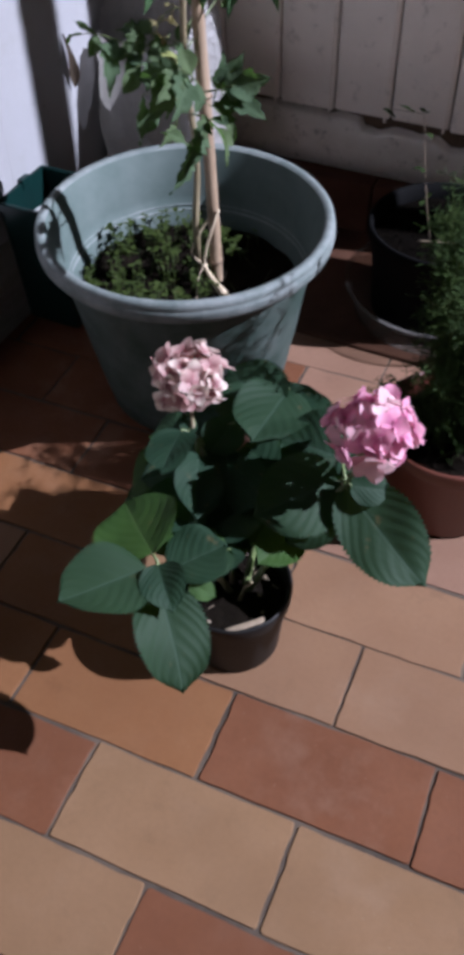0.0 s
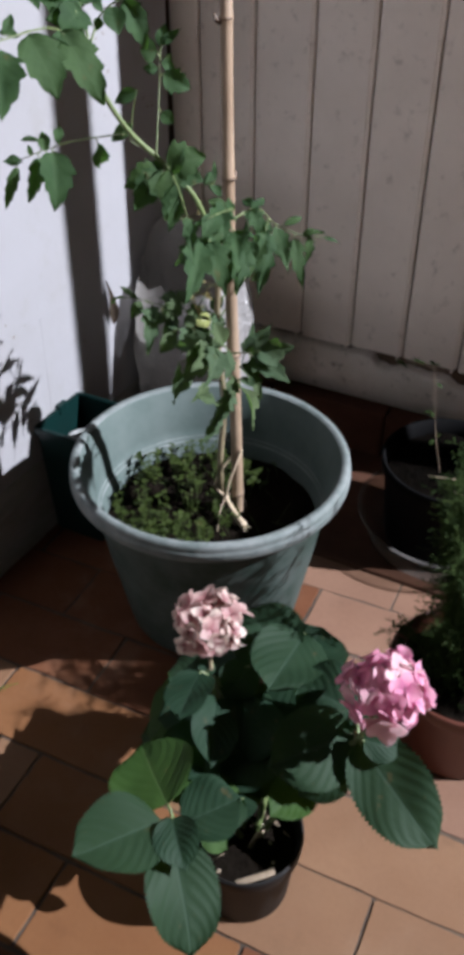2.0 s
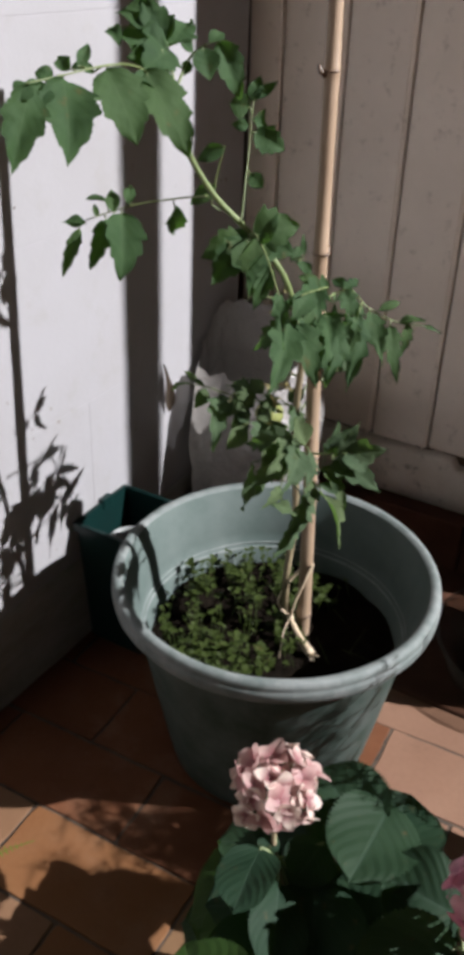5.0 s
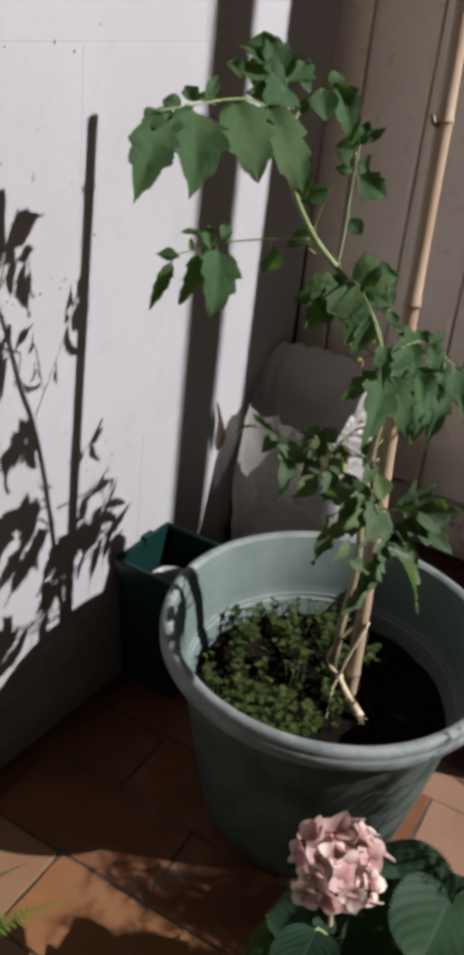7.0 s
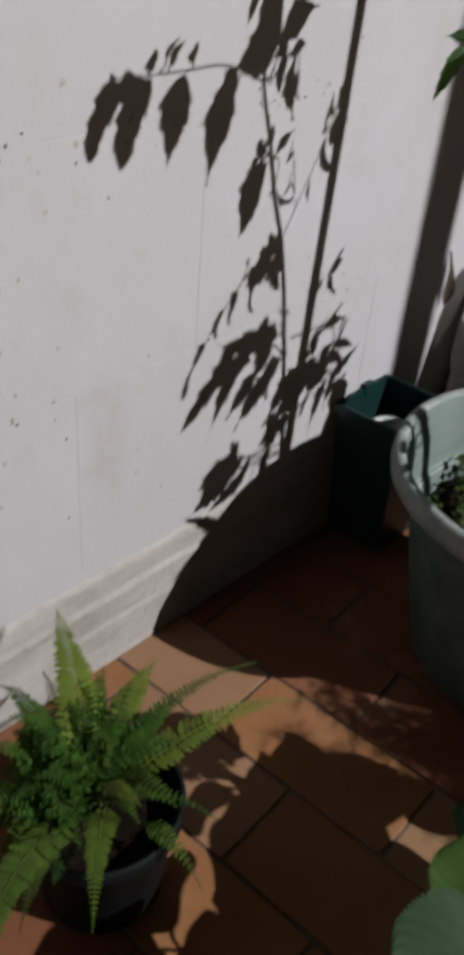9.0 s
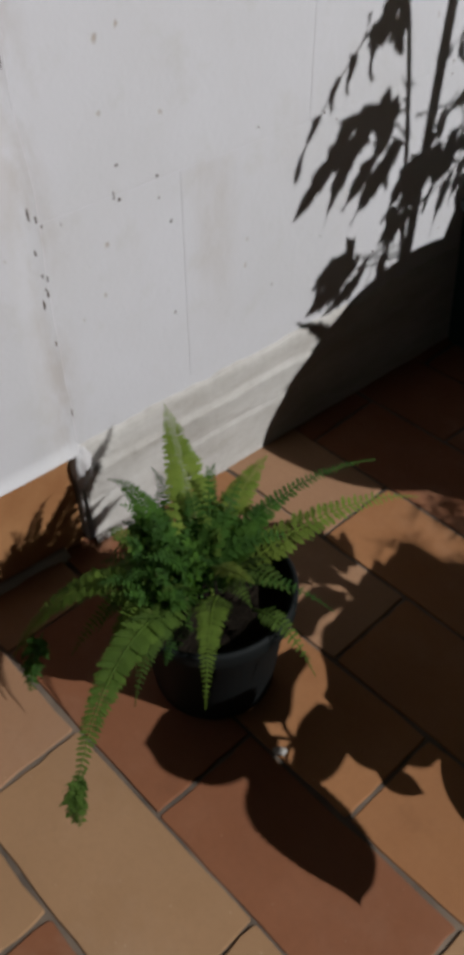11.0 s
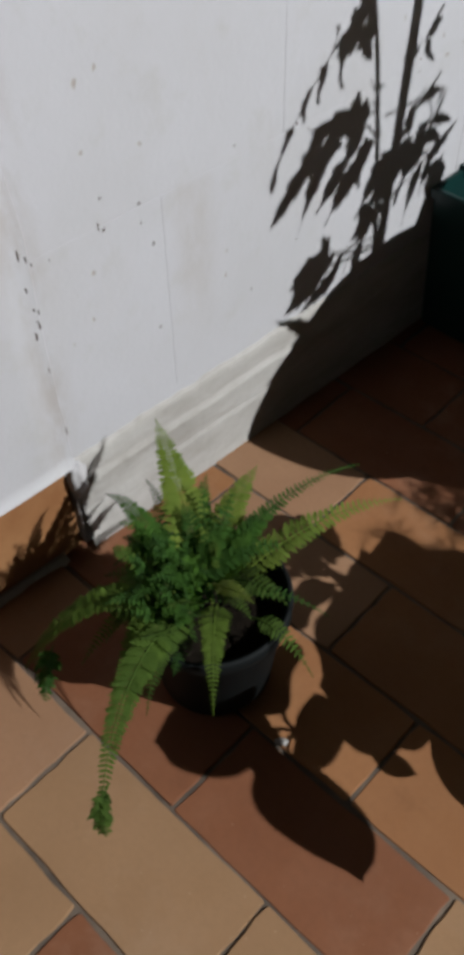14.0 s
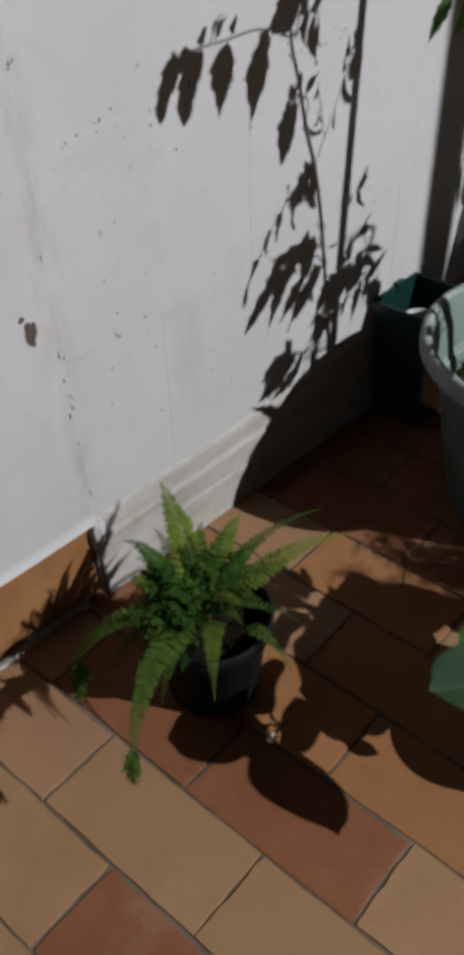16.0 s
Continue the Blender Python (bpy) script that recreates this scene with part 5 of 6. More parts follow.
prof = [(0.001, 0.0), (0.050, 0.0), (0.053, 0.004), (0.0605, 0.086), (0.0625, 0.087), (0.0655, 0.0905), (0.067, 0.107), (0.0665, 0.1105), (0.0645, 0.112), (0.0625, 0.109), (0.0595, 0.09), (0.0575, 0.075)]
part("pot", lathe(prof, 64, 0.002, 5), BLACKPOT, HY, "black plastic nursery pot")
part("soil", soil_disc(0.0590, 0.088, 0.006, 9, 32, 10), SOIL, HY, "dark soil with fallen debris")


def hy_stem(points, r0=0.0034, r1=0.0026, material=STEM):
    bm = bmesh.new()
    tube(bm, curve_points([Vector(p) - HY_AT for p in points], 6), r0, r1, 8)
    return part("stem", bm, material, HY)


NODE_W, NODE_R, NODE_P, NODE_B = (-0.246, 0.816, 0.216), (-0.202, 0.648, 0.206), (-0.066, 0.812, 0.226), (-0.168, 0.880, 0.202)
hy_stem([(-0.165, 0.735, 0.08), (-0.185, 0.765, 0.14), NODE_W, (-0.258, 0.832, 0.255)], 0.0034, 0.0022, WOODY)
hy_stem([(-0.162, 0.728, 0.08), (-0.176, 0.712, 0.13), (-0.194, 0.672, 0.175), NODE_R], 0.0038, 0.0032, WOODY)
hy_stem([(-0.148, 0.735, 0.08), (-0.118, 0.765, 0.15), NODE_P, (-0.055, 0.818, 0.28)], 0.004, 0.003, STEM)
hy_stem([(-0.152, 0.740, 0.08), (-0.158, 0.80, 0.14), NODE_B], 0.004, 0.0028, STEM)
hy_stem([(-0.150, 0.718, 0.08), (-0.142, 0.722, 0.112), (-0.134, 0.720, 0.13)], 0.0028, 0.0022, WOODY)


def hy_leaf(stem_at, base, tip, width, normal, seed, curl=0.10, fold=0.16, material=HYD_LEAF):
    base, tip = Vector(base), Vector(tip)
    bm = bmesh.new()
    length = (tip - base).length
    rnd = random.Random(seed)
    add_leaf(bm, basis(base - HY_AT, tip - HY_AT, normal), length * 1.02, width, "ovate", fold, curl + rnd.uniform(0, 0.1), teeth=1, bite=0.042, quilt=0.00036 * length / 0.09, veins=6.5, nu=46, nv=8, seed=seed, wave=0.045, sway=rnd.uniform(-0.05, 0.05))
    leaf = part("leaf", bm, material, HY)
    bm = bmesh.new()
    d = (tip - base) * 0.05
    tube(bm, curve_points([Vector(stem_at) - HY_AT, (Vector(stem_at) + base) / 2 - HY_AT + xyz(0, 0, 0.003), base - HY_AT, base + d - HY_AT], 4), 0.0019, 0.0012, 6)
    part("petiole", bm, STEM, leaf)
    return leaf


# rosette near the pot's front
hy_leaf(NODE_R, (-0.209, 0.638, 0.214), (-0.259, 0.558, 0.233), 0.09, (-0.1, -0.15, 1), 1)
hy_leaf(NODE_R, (-0.192, 0.629, 0.208), (-0.134, 0.557, 0.153), 0.076, (0.42, -0.2, 0.9), 2)
hy_leaf(NODE_R, (-0.212, 0.655, 0.214), (-0.281, 0.711, 0.205), 0.096, (-0.25, -0.2, 1), 3, 0.12, 0.16, HYD_BACKLIT)
hy_leaf(NODE_R, (-0.190, 0.645, 0.212), (-0.147, 0.693, 0.222), 0.082, (-0.4, -0.3, 0.85), 4)
hy_leaf(NODE_R, (-0.200, 0.642, 0.222), (-0.163, 0.604, 0.214), 0.046, (0.1, -0.3, 1), 5, 0.15, 0.4)
hy_leaf((-0.184, 0.69, 0.16), (-0.180, 0.667, 0.170), (-0.152, 0.670, 0.155), 0.025, (0.3, -0.3, 1), 6, 0.12, 0.16, HYD_BACKLIT)
# pair under the cream flower
hy_leaf(NODE_W, (-0.233, 0.798, 0.215), (-0.200, 0.718, 0.206), 0.055, (0.5, -0.5, 0.6), 7, 0.06, 0.3)
hy_leaf(NODE_W, (-0.208, 0.817, 0.212), (-0.172, 0.743, 0.184), 0.096, (0.1, -0.45, 1), 8)
hy_leaf(NODE_W, (-0.259, 0.810, 0.232), (-0.250, 0.741, 0.236), 0.06, (-0.2, -0.4, 1), 9, 0.15)
hy_leaf(NODE_W, (-0.214, 0.847, 0.228), (-0.222, 0.802, 0.218), 0.05, (0.2, -0.5, 0.9), 10)
hy_leaf(NODE_W, (-0.255, 0.829, 0.232), (-0.260, 0.811, 0.225), 0.023, (0.2, -0.5, 0.9), 11)
# low leaves in the shade, many added for the shadow they cast below
hy_leaf((-0.178, 0.765, 0.14), (-0.253, 0.793, 0.185), (-0.304, 0.753, 0.160), 0.088, (-0.2, -0.3, 1), 20, 0.12, 0.16, HYD_BACKLIT)
hy_leaf((-0.178, 0.765, 0.14), (-0.271, 0.819, 0.172), (-0.306, 0.783, 0.150), 0.076, (-0.2, -0.3, 1), 21, 0.12, 0.16, HYD_BACKLIT)
hy_leaf((-0.178, 0.765, 0.14), (-0.206, 0.770, 0.180), (-0.256, 0.716, 0.160), 0.066, (-0.1, -0.3, 1), 22, 0.12, 0.16, HYD_BACKLIT)
hy_leaf((-0.15, 0.765, 0.15), (-0.163, 0.830, 0.160), (-0.172, 0.789, 0.145), 0.046, (0.0, -0.4, 1), 23, 0.12, 0.16, HYD_BACKLIT)
hy_leaf(NODE_W, (-0.216, 0.836, 0.198), (-0.288, 0.842, 0.186), 0.075, (-0.1, -0.3, 1), 25)
hy_leaf((-0.16, 0.80, 0.14), (-0.164, 0.802, 0.180), (-0.172, 0.872, 0.192), 0.071, (0.0, -0.3, 1), 26)
hy_leaf(NODE_W, (-0.232, 0.796, 0.198), (-0.294, 0.778, 0.180), 0.062, (-0.2, -0.3, 1), 27)
hy_leaf((-0.178, 0.765, 0.14), (-0.224, 0.776, 0.190), (-0.286, 0.740, 0.172), 0.071, (-0.1, -0.3, 1), 28, 0.12, 0.16, HYD_BACKLIT)
hy_leaf(NODE_W, (-0.202, 0.826, 0.190), (-0.238, 0.772, 0.178), 0.064, (-0.1, -0.3, 1), 30)
hy_leaf((-0.184, 0.70, 0.15), (-0.196, 0.690, 0.180), (-0.246, 0.742, 0.186), 0.071, (-0.2, -0.3, 1), 31)
hy_leaf((-0.178, 0.765, 0.14), (-0.240, 0.766, 0.172), (-0.312, 0.752, 0.150), 0.066, (-0.2, -0.3, 1), 34)
hy_leaf(NODE_W, (-0.236, 0.846, 0.196), (-0.304, 0.878, 0.180), 0.075, (-0.1, -0.2, 1), 24)
hy_leaf(NODE_W, (-0.212, 0.850, 0.200), (-0.252, 0.912, 0.196), 0.07, (-0.1, -0.2, 1), 39)
hy_leaf((-0.158, 0.80, 0.14), (-0.190, 0.806, 0.172), (-0.262, 0.800, 0.160), 0.066, (-0.1, -0.2, 1), 40)
hy_leaf((-0.184, 0.70, 0.15), (-0.190, 0.706, 0.172), (-0.140, 0.734, 0.176), 0.06, (-0.2, -0.3, 1), 41)
hy_leaf((-0.158, 0.80, 0.14), (-0.150, 0.812, 0.172), (-0.118, 0.868, 0.182), 0.07, (0.1, -0.2, 1), 42)
hy_leaf((-0.118, 0.765, 0.15), (-0.132, 0.775, 0.182), (-0.190, 0.742, 0.176), 0.07, (-0.1, -0.3, 1), 43)
hy_leaf(NODE_P, (-0.072, 0.826, 0.224), (-0.098, 0.886, 0.226), 0.066, (0.1, -0.2, 1), 44)
hy_leaf((-0.158, 0.80, 0.14), (-0.146, 0.806, 0.186), (-0.204, 0.860, 0.190), 0.084, (-0.1, -0.2, 1), 45)
hy_leaf((-0.118, 0.765, 0.15), (-0.110, 0.782, 0.178), (-0.160, 0.838, 0.180), 0.08, (0.0, -0.2, 1), 46)
hy_leaf(NODE_W, (-0.228, 0.806, 0.206), (-0.176, 0.778, 0.196), 0.062, (0.0, -0.3, 1), 47)
hy_leaf(NODE_P, (-0.078, 0.800, 0.214), (-0.104, 0.742, 0.188), 0.066, (0.1, -0.4, 0.9), 48)
hy_leaf((-0.178, 0.765, 0.14), (-0.190, 0.752, 0.188), (-0.270, 0.722, 0.194), 0.074, (-0.1, -0.2, 1), 50)
hy_leaf((-0.178, 0.765, 0.14), (-0.172, 0.745, 0.184), (-0.234, 0.692, 0.194), 0.072, (-0.1, -0.2, 1), 51, 0.12, 0.16, HYD_BACKLIT)
hy_leaf((-0.184, 0.70, 0.15), (-0.158, 0.716, 0.180), (-0.186, 0.664, 0.190), 0.056, (0.0, -0.2, 1), 52)
hy_leaf((-0.158, 0.80, 0.14), (-0.158, 0.780, 0.188), (-0.186, 0.718, 0.188), 0.072, (0.0, -0.2, 1), 53)
hy_leaf(NODE_W, (-0.258, 0.836, 0.196), (-0.314, 0.822, 0.188), 0.062, (-0.1, -0.2, 1), 54)
hy_leaf(NODE_W, (-0.234, 0.792, 0.198), (-0.287, 0.756, 0.192), 0.066, (-0.1, -0.2, 1), 55)
# leaves between the two flower heads
hy_leaf(NODE_B, (-0.177, 0.870, 0.226), (-0.250, 0.910, 0.248), 0.092, (0.0, -0.35, 1), 12)
hy_leaf(NODE_B, (-0.174, 0.911, 0.240), (-0.170, 0.805, 0.256), 0.088, (0.15, -0.5, 0.9), 13)
hy_leaf(NODE_B, (-0.166, 0.874, 0.214), (-0.165, 0.950, 0.220), 0.1, (0.0, -0.3, 1), 14)
hy_leaf(NODE_B, (-0.156, 0.904, 0.205), (-0.140, 0.945, 0.175), 0.064, (0.3, -0.3, 1), 36)
hy_leaf(NODE_P, (-0.083, 0.842, 0.232), (-0.154, 0.836, 0.236), 0.082, (0.0, -0.45, 0.9), 15)
hy_leaf(NODE_P, (-0.082, 0.841, 0.222), (-0.137, 0.805, 0.214), 0.075, (0.05, -0.45, 0.9), 37)
hy_leaf(NODE_P, (-0.074, 0.817, 0.226), (-0.139, 0.738, 0.222), 0.089, (0.30, -0.55, 0.8), 16)
hy_leaf(NODE_P, (-0.066, 0.806, 0.232), (0.046, 0.758, 0.180), 0.084, (-0.10, -0.45, 0.9), 17)
hy_leaf((-0.13, 0.765, 0.14), (-0.104, 0.784, 0.172), (-0.121, 0.710, 0.182), 0.052, (0.3, -0.5, 0.9), 18, 0.12, 0.16, HYD_BACKLIT)
hy_leaf(NODE_P, (-0.058, 0.797, 0.246), (-0.019, 0.816, 0.236), 0.039, (0.1, -0.6, 0.8), 19)
hy_leaf((-0.13, 0.765, 0.14), (-0.099, 0.785, 0.165), (-0.090, 0.766, 0.155), 0.03, (0.5, -0.5, 0.7), 38, 0.12, 0.16, HYD_BACKLIT)



def floret_mesh(seed, r, material):
    """Four rounded petals round a tiny eye."""
    bm = bmesh.new()
    rnd = random.Random(seed)
    for k in range(4):
        a = k * math.pi / 2 + rnd.uniform(-0.15, 0.15)
        lift = rnd.uniform(-0.1, 0.55)
        d = xyz(math.cos(a), math.sin(a), lift)
        add_leaf(bm, basis(d * 0.0008 + xyz(0, 0, 0.0006 * k), d, (0, 0, 1)), r * rnd.uniform(0.85, 1.15), r * rnd.uniform(0.85, 1.1), "round", rnd.uniform(-0.1, 0.35), rnd.uniform(-0.25, 0.25), nu=8, nv=3, seed=k, wave=0.025)
    bmesh.ops.create_uvsphere(bm, u_segments=6, v_segments=4, radius=0.0013)
    data = bpy.data.meshes.new("floret")
    bm.to_mesh(data)
    bm.free()
    data.materials.append(material)
    data.polygons.foreach_set("use_smooth", [True] * len(data.polygons))
    return data


def flower_head(centre, radius, count, material, seed, label, flat=0.9):
    rnd = random.Random(seed)
    centre = Vector(centre)
    bm = bmesh.new()
    dirs = []
    for i in range(count):
        z = 1 - 1.52 * (i + 0.5) / count
        a = i * 2.39996 + rnd.uniform(-0.2, 0.2)
        q = math.sqrt(max(0, 1 - z * z))
        d = xyz(q * math.cos(a), q * math.sin(a), z * flat)
        dirs.append(d)
        tube(bm, [xyz(0, 0, -radius * 0.75), d * radius * 0.5 + xyz(0, 0, -radius * 0.15), d * radius * 0.84], 0.0009, 0.0006, 4)
    head = part("flower_head", bm, STEM, HY, label, m=Matrix.Translation(centre - HY_AT))
    kinds = [floret_mesh(seed * 7 + k, radius * 0.43, material) for k in range(5)]
    for i, d in enumerate(dirs):
        ob = new("floret", kinds[i % 5])
        ob.parent = head
        at = d * radius * rnd.uniform(0.70, 1.0)
        n = (d + 0.48 * xyz(rnd.uniform(-1, 1), rnd.uniform(-1, 1), rnd.uniform(-0.6, 1))).normalized()
        spin = rnd.uniform(0, 6.28)
        side = n.orthogonal().normalized()
        x = math.cos(spin) * side + math.sin(spin) * n.cross(side)
        ob.matrix_basis = basis(at, at + x, n) @ Matrix.Scale(rnd.uniform(0.85, 1.15), 4)


flower_head((-0.263, 0.839, 0.283), 0.0372, 38, FADED, 3, "faded cream and dusty pink hydrangea flower head")
flower_head((-0.047, 0.818, 0.312), 0.0420, 38, PINK, 4, "bright pink hydrangea flower head")


def build_tag():
    bm = bmesh.new()
    box(bm, -0.022, 0.022, -0.0035, 0.0035, -0.0012, 0.0012, 0.0008)
    ob = part("plant_label_stick", bm, TAGMAT)
    ob.matrix_basis = basis((-0.124, 0.682, 0.1025), (-0.105, 0.699, 0.1050), (0, 0, 1))
    return tagged(ob, "weathered wooden label stick lying on the hydrangea's soil", "label stick")


build_tag()


def build_debris():
    """Dry bits of stalk and petal on the hydrangea's soil."""
    bm = bmesh.new()
    rnd = random.Random(19)
    for k in range(26):
        a, r = rnd.uniform(0, 6.283), 0.052 * math.sqrt(rnd.random())
        p = xyz(r * math.cos(a), r * math.sin(a), 0.0935)
        d = xyz(rnd.uniform(-1, 1), rnd.uniform(-1, 1), rnd.uniform(-0.1, 0.25)).normalized()
        if k % 3:
            add_leaf(bm, basis(p, p + d, (rnd.uniform(-0.4, 0.4), rnd.uniform(-0.4, 0.4), 1)), rnd.uniform(0.005, 0.010), rnd.uniform(0.003, 0.005), "round", 0.3, 0.3, nu=4, nv=1)
        else:
            tube(bm, [p, p + d * rnd.uniform(0.008, 0.018)], 0.0007, 0.0005, 4)
    return part("debris", bm, TAGMAT, HY, "dry bits of stalk and petal")


build_debris()


def build_flake():
    bm = bmesh.new()
    bmesh.ops.create_icosphere(bm, subdivisions=3, radius=1.0)
    for v in bm.verts:
        k = 1 + 0.5 * noise.noise(v.co * 1.9)
        v.co = xyz(0.0065 * v.co.x * k, 0.0040 * v.co.y * k, 0.0014 + 0.0014 * v.co.z)
    ob = part("paint_flake", bm, PLINTH)
    ob.matrix_basis = pose(FLAKE[0], FLAKE[1], 0.0008, 0, 0, 35)
    return tagged(ob, "small white flake of wall paint lying on the tiles", "flake")


FLAKE = (-0.442, 0.533)
build_flake()

# ---- fern ----
FE = empty("fern", (-0.550, 0.546, 0.0), "bushy green fern with pale upright fronds in a black plastic pot", "plant")
FE_AT = Vector(FE.location)
prof = [(0.001, 0.0), (0.055, 0.0), (0.058, 0.004), (0.0705, 0.110), (0.0745, 0.112), (0.078, 0.115), (0.0792, 0.131), (0.077, 0.135), (0.074, 0.134), (0.0695, 0.112), (0.066, 0.09)]
part("pot", lathe(prof, 64, 0.002, 8), FERNPOT, FE, "black plastic pot")
part("soil", soil_disc(0.0695, 0.108, 0.007, 4, 32, 10), SOIL, FE, "dark moist soil")


def frond(base, tip, arch, width, material, seed, pairs=30, shape=0.95, start=0.12, twist=0.0):
    """A fern frond: a bent rib with toothed pinnae that shorten to the tip."""
    rnd = random.Random(seed)
    base, tip = Vector(base) - FE_AT, Vector(tip) - FE_AT
    mid = (base + tip) / 2 + Vector(arch)
    line = [(1 - t) ** 2 * base + 2 * t * (1 - t) * (2 * mid - (base + tip) / 2) + t * t * tip for t in [i / 24 for i in range(25)]]
    bm = bmesh.new()
    tube(bm, line, 0.0014, 0.0004, 5)
    length = (tip - base).length
    for k in range(pairs):
        s = start + (1 - start) * (k + 0.5) / pairs
        f = s * 24
        i = min(int(f), 23)
        at = line[i].lerp(line[i + 1], f - i)
        d = (line[i + 1] - line[i]).normalized()
        across = d.cross(Vector((0.15, -0.1, 1))).normalized()
        up = across.cross(d)
        if twist:
            across = (across * math.cos(twist) + up * math.sin(twist)).normalized()
            up = across.cross(d)
        q = (k + 0.5) / pairs
        w = width * min(1, q * 4.5 + 0.4) * (1 - q**1.15) ** shape + 0.001
        for side in (-1, 1):
            out = (side * across + 0.38 * d + xyz(0, 0, rnd.uniform(-0.25, 0.12))).normalized()
            wid = min(w * 0.34, length / pairs * 1.25)
            add_leaf(bm, basis(at, at + out, up + 0.2 * xyz(rnd.uniform(-1, 1), rnd.uniform(-1, 1), 0)), w * rnd.uniform(0.9, 1.08), wid, "lance", 0.1, rnd.uniform(0.05, 0.3), teeth=1, bite=0.38, nu=9, nv=1, seed=k)
    return part("frond", bm, material, FE)


def curly(base, tip, arch, width, material, seed, pairs=12):
    """A short crisped frond with rounded, crowded pinnae that turn every way."""
    rnd = random.Random(seed)
    base, tip = Vector(base) - FE_AT, Vector(tip) - FE_AT
    line = curve_points([base, (base + tip) / 2 + Vector(arch), tip], 8)
    bm = bmesh.new()
    tube(bm, line, 0.0011, 0.0004, 4)
    for k in range(pairs):
        q = (k + 0.5) / pairs
        f = (0.15 + 0.85 * q) * (len(line) - 1)
        i = min(int(f), len(line) - 2)
        at = line[i].lerp(line[i + 1], f - i)
        d = (line[i + 1] - line[i]).normalized()
        across = d.cross(xyz(0.1, -0.1, 1)).normalized()
        w = width * min(1, 0.55 + 2.2 * q) * (1 - q**2.2) ** 0.7 + 0.0015
        for side in (-1, 1):
            out = (side * across + 0.45 * d + xyz(rnd.uniform(-0.25, 0.25), rnd.uniform(-0.25, 0.25), rnd.uniform(-0.55, 0.35))).normalized()
            up = xyz(rnd.uniform(-0.6, 0.6), rnd.uniform(-0.6, 0.6), 1)
            add_leaf(bm, basis(at, at + out, up), w * rnd.uniform(0.8, 1.15), w * rnd.uniform(0.42, 0.6), "lobed", 0.3, rnd.uniform(0.1, 0.6), teeth=1, bite=0.3, nu=7, nv=1, seed=k, wave=0.08)
    return part("frond", bm, material, FE)


CR = xyz(-0.562, 0.545, 0.116)
# pale upright fronds, then the dark and trailing ones
FRONDS = [
    ((-0.711, 0.627, 0.197), (0, 0, 0.020), 0.036, FERN_PALE, 40), ((-0.600, 0.662, 0.183), (0, 0, 0.016), 0.027, FERN_PALE, 32), ((-0.535, 0.740, 0.173), (-0.01, 0, 0.030), 0.015, FERN_LEAF, 40),
    ((-0.480, 0.740, 0.164), (0, 0, 0.035), 0.022, FERN_PALE, 30), ((-0.705, 0.548, 0.150), (0, 0, 0.035), 0.018, FERN_LEAF, 32), ((-0.690, 0.590, 0.150), (0, 0, 0.03), 0.018, FERN_LEAF, 28),
    ((-0.472, 0.569, 0.173), (0, 0, 0.022), 0.028, FERN_LIGHT, 15), ((-0.452, 0.602, 0.140), (0, 0, 0.035), 0.014, FERN_LEAF, 22), ((-0.464, 0.468, 0.117), (0, 0, 0.040), 0.020, FERN_LIGHT, 34),
    ((-0.640, 0.63, 0.165), (0, 0, 0.02), 0.020, FERN_LEAF, 26), ((-0.513, 0.432, 0.102), (0, 0, 0.05), 0.026, FERN_LIGHT, 34), ((-0.560, 0.655, 0.165), (0, 0, 0.02), 0.020, FERN_LEAF, 22), ((-0.515, 0.640, 0.150), (0, 0, 0.03), 0.018, FERN_LEAF, 20),
]
for k, (tip, arch, width, material, pairs) in enumerate(FRONDS):
    a = k * 2.4
    frond(CR + 0.018 * xyz(math.cos(a), math.sin(a), 0), tip, arch, width, material, 40 + k, pairs)
frond((-0.522, 0.528, 0.196), (-0.471, 0.527, 0.222), (0, 0, 0.006), 0.013, FERN_PALE, 71, 14)
frond((-0.500, 0.552, 0.140), (-0.430, 0.559, 0.112), (0, 0, 0.022), 0.013, FERN_LIGHT, 72, 15)
frond((-0.530, 0.545, 0.150), (-0.488, 0.540, 0.165), (0, 0, 0.012), 0.012, FERN_LIGHT, 73, 10)
# the long fronds that hang over the pot's front
frond(CR, (-0.452, 0.340, 0.150), (-0.0085, -0.0115, 0.042), 0.021, FERN_LIGHT, 61, 46, 0.8, 0.22)
curly((-0.466, 0.360, 0.157), (-0.442, 0.336, 0.140), (0.0, -0.006, 0.006), 0.011, FERN_LIGHT, 62, 16)
frond(CR, (-0.545, 0.420, 0.092), (-0.008, 0, 0.045), 0.021, FERN_LIGHT, 65, 34, 0.8, 0.2, 0.3)
frond(CR, (-0.657, 0.392, 0.055), (-0.002, -0.006, 0.062), 0.017, FERN_LIGHT, 63, 40, 0.6, 0.3)
curly((-0.640, 0.420, 0.085), (-0.612, 0.384, 0.060), (0.0, 0.0, 0.012), 0.015, FERN_LEAF, 64, 16)
for k, (tip, width) in enumerate((((-0.600, 0.455, 0.096), 0.021), ((-0.572, 0.446, 0.084), 0.019), ((-0.632, 0.478, 0.100), 0.020), ((-0.655, 0.512, 0.110), 0.020), ((-0.612, 0.430, 0.070), 0.016))):
    frond(CR, tip, (0, 0, 0.045), width, FERN_LEAF if k % 2 else FERN_LIGHT, 80 + k, 28, 0.75, 0.2, 0.25 * (k - 2))
rnd = random.Random(77)
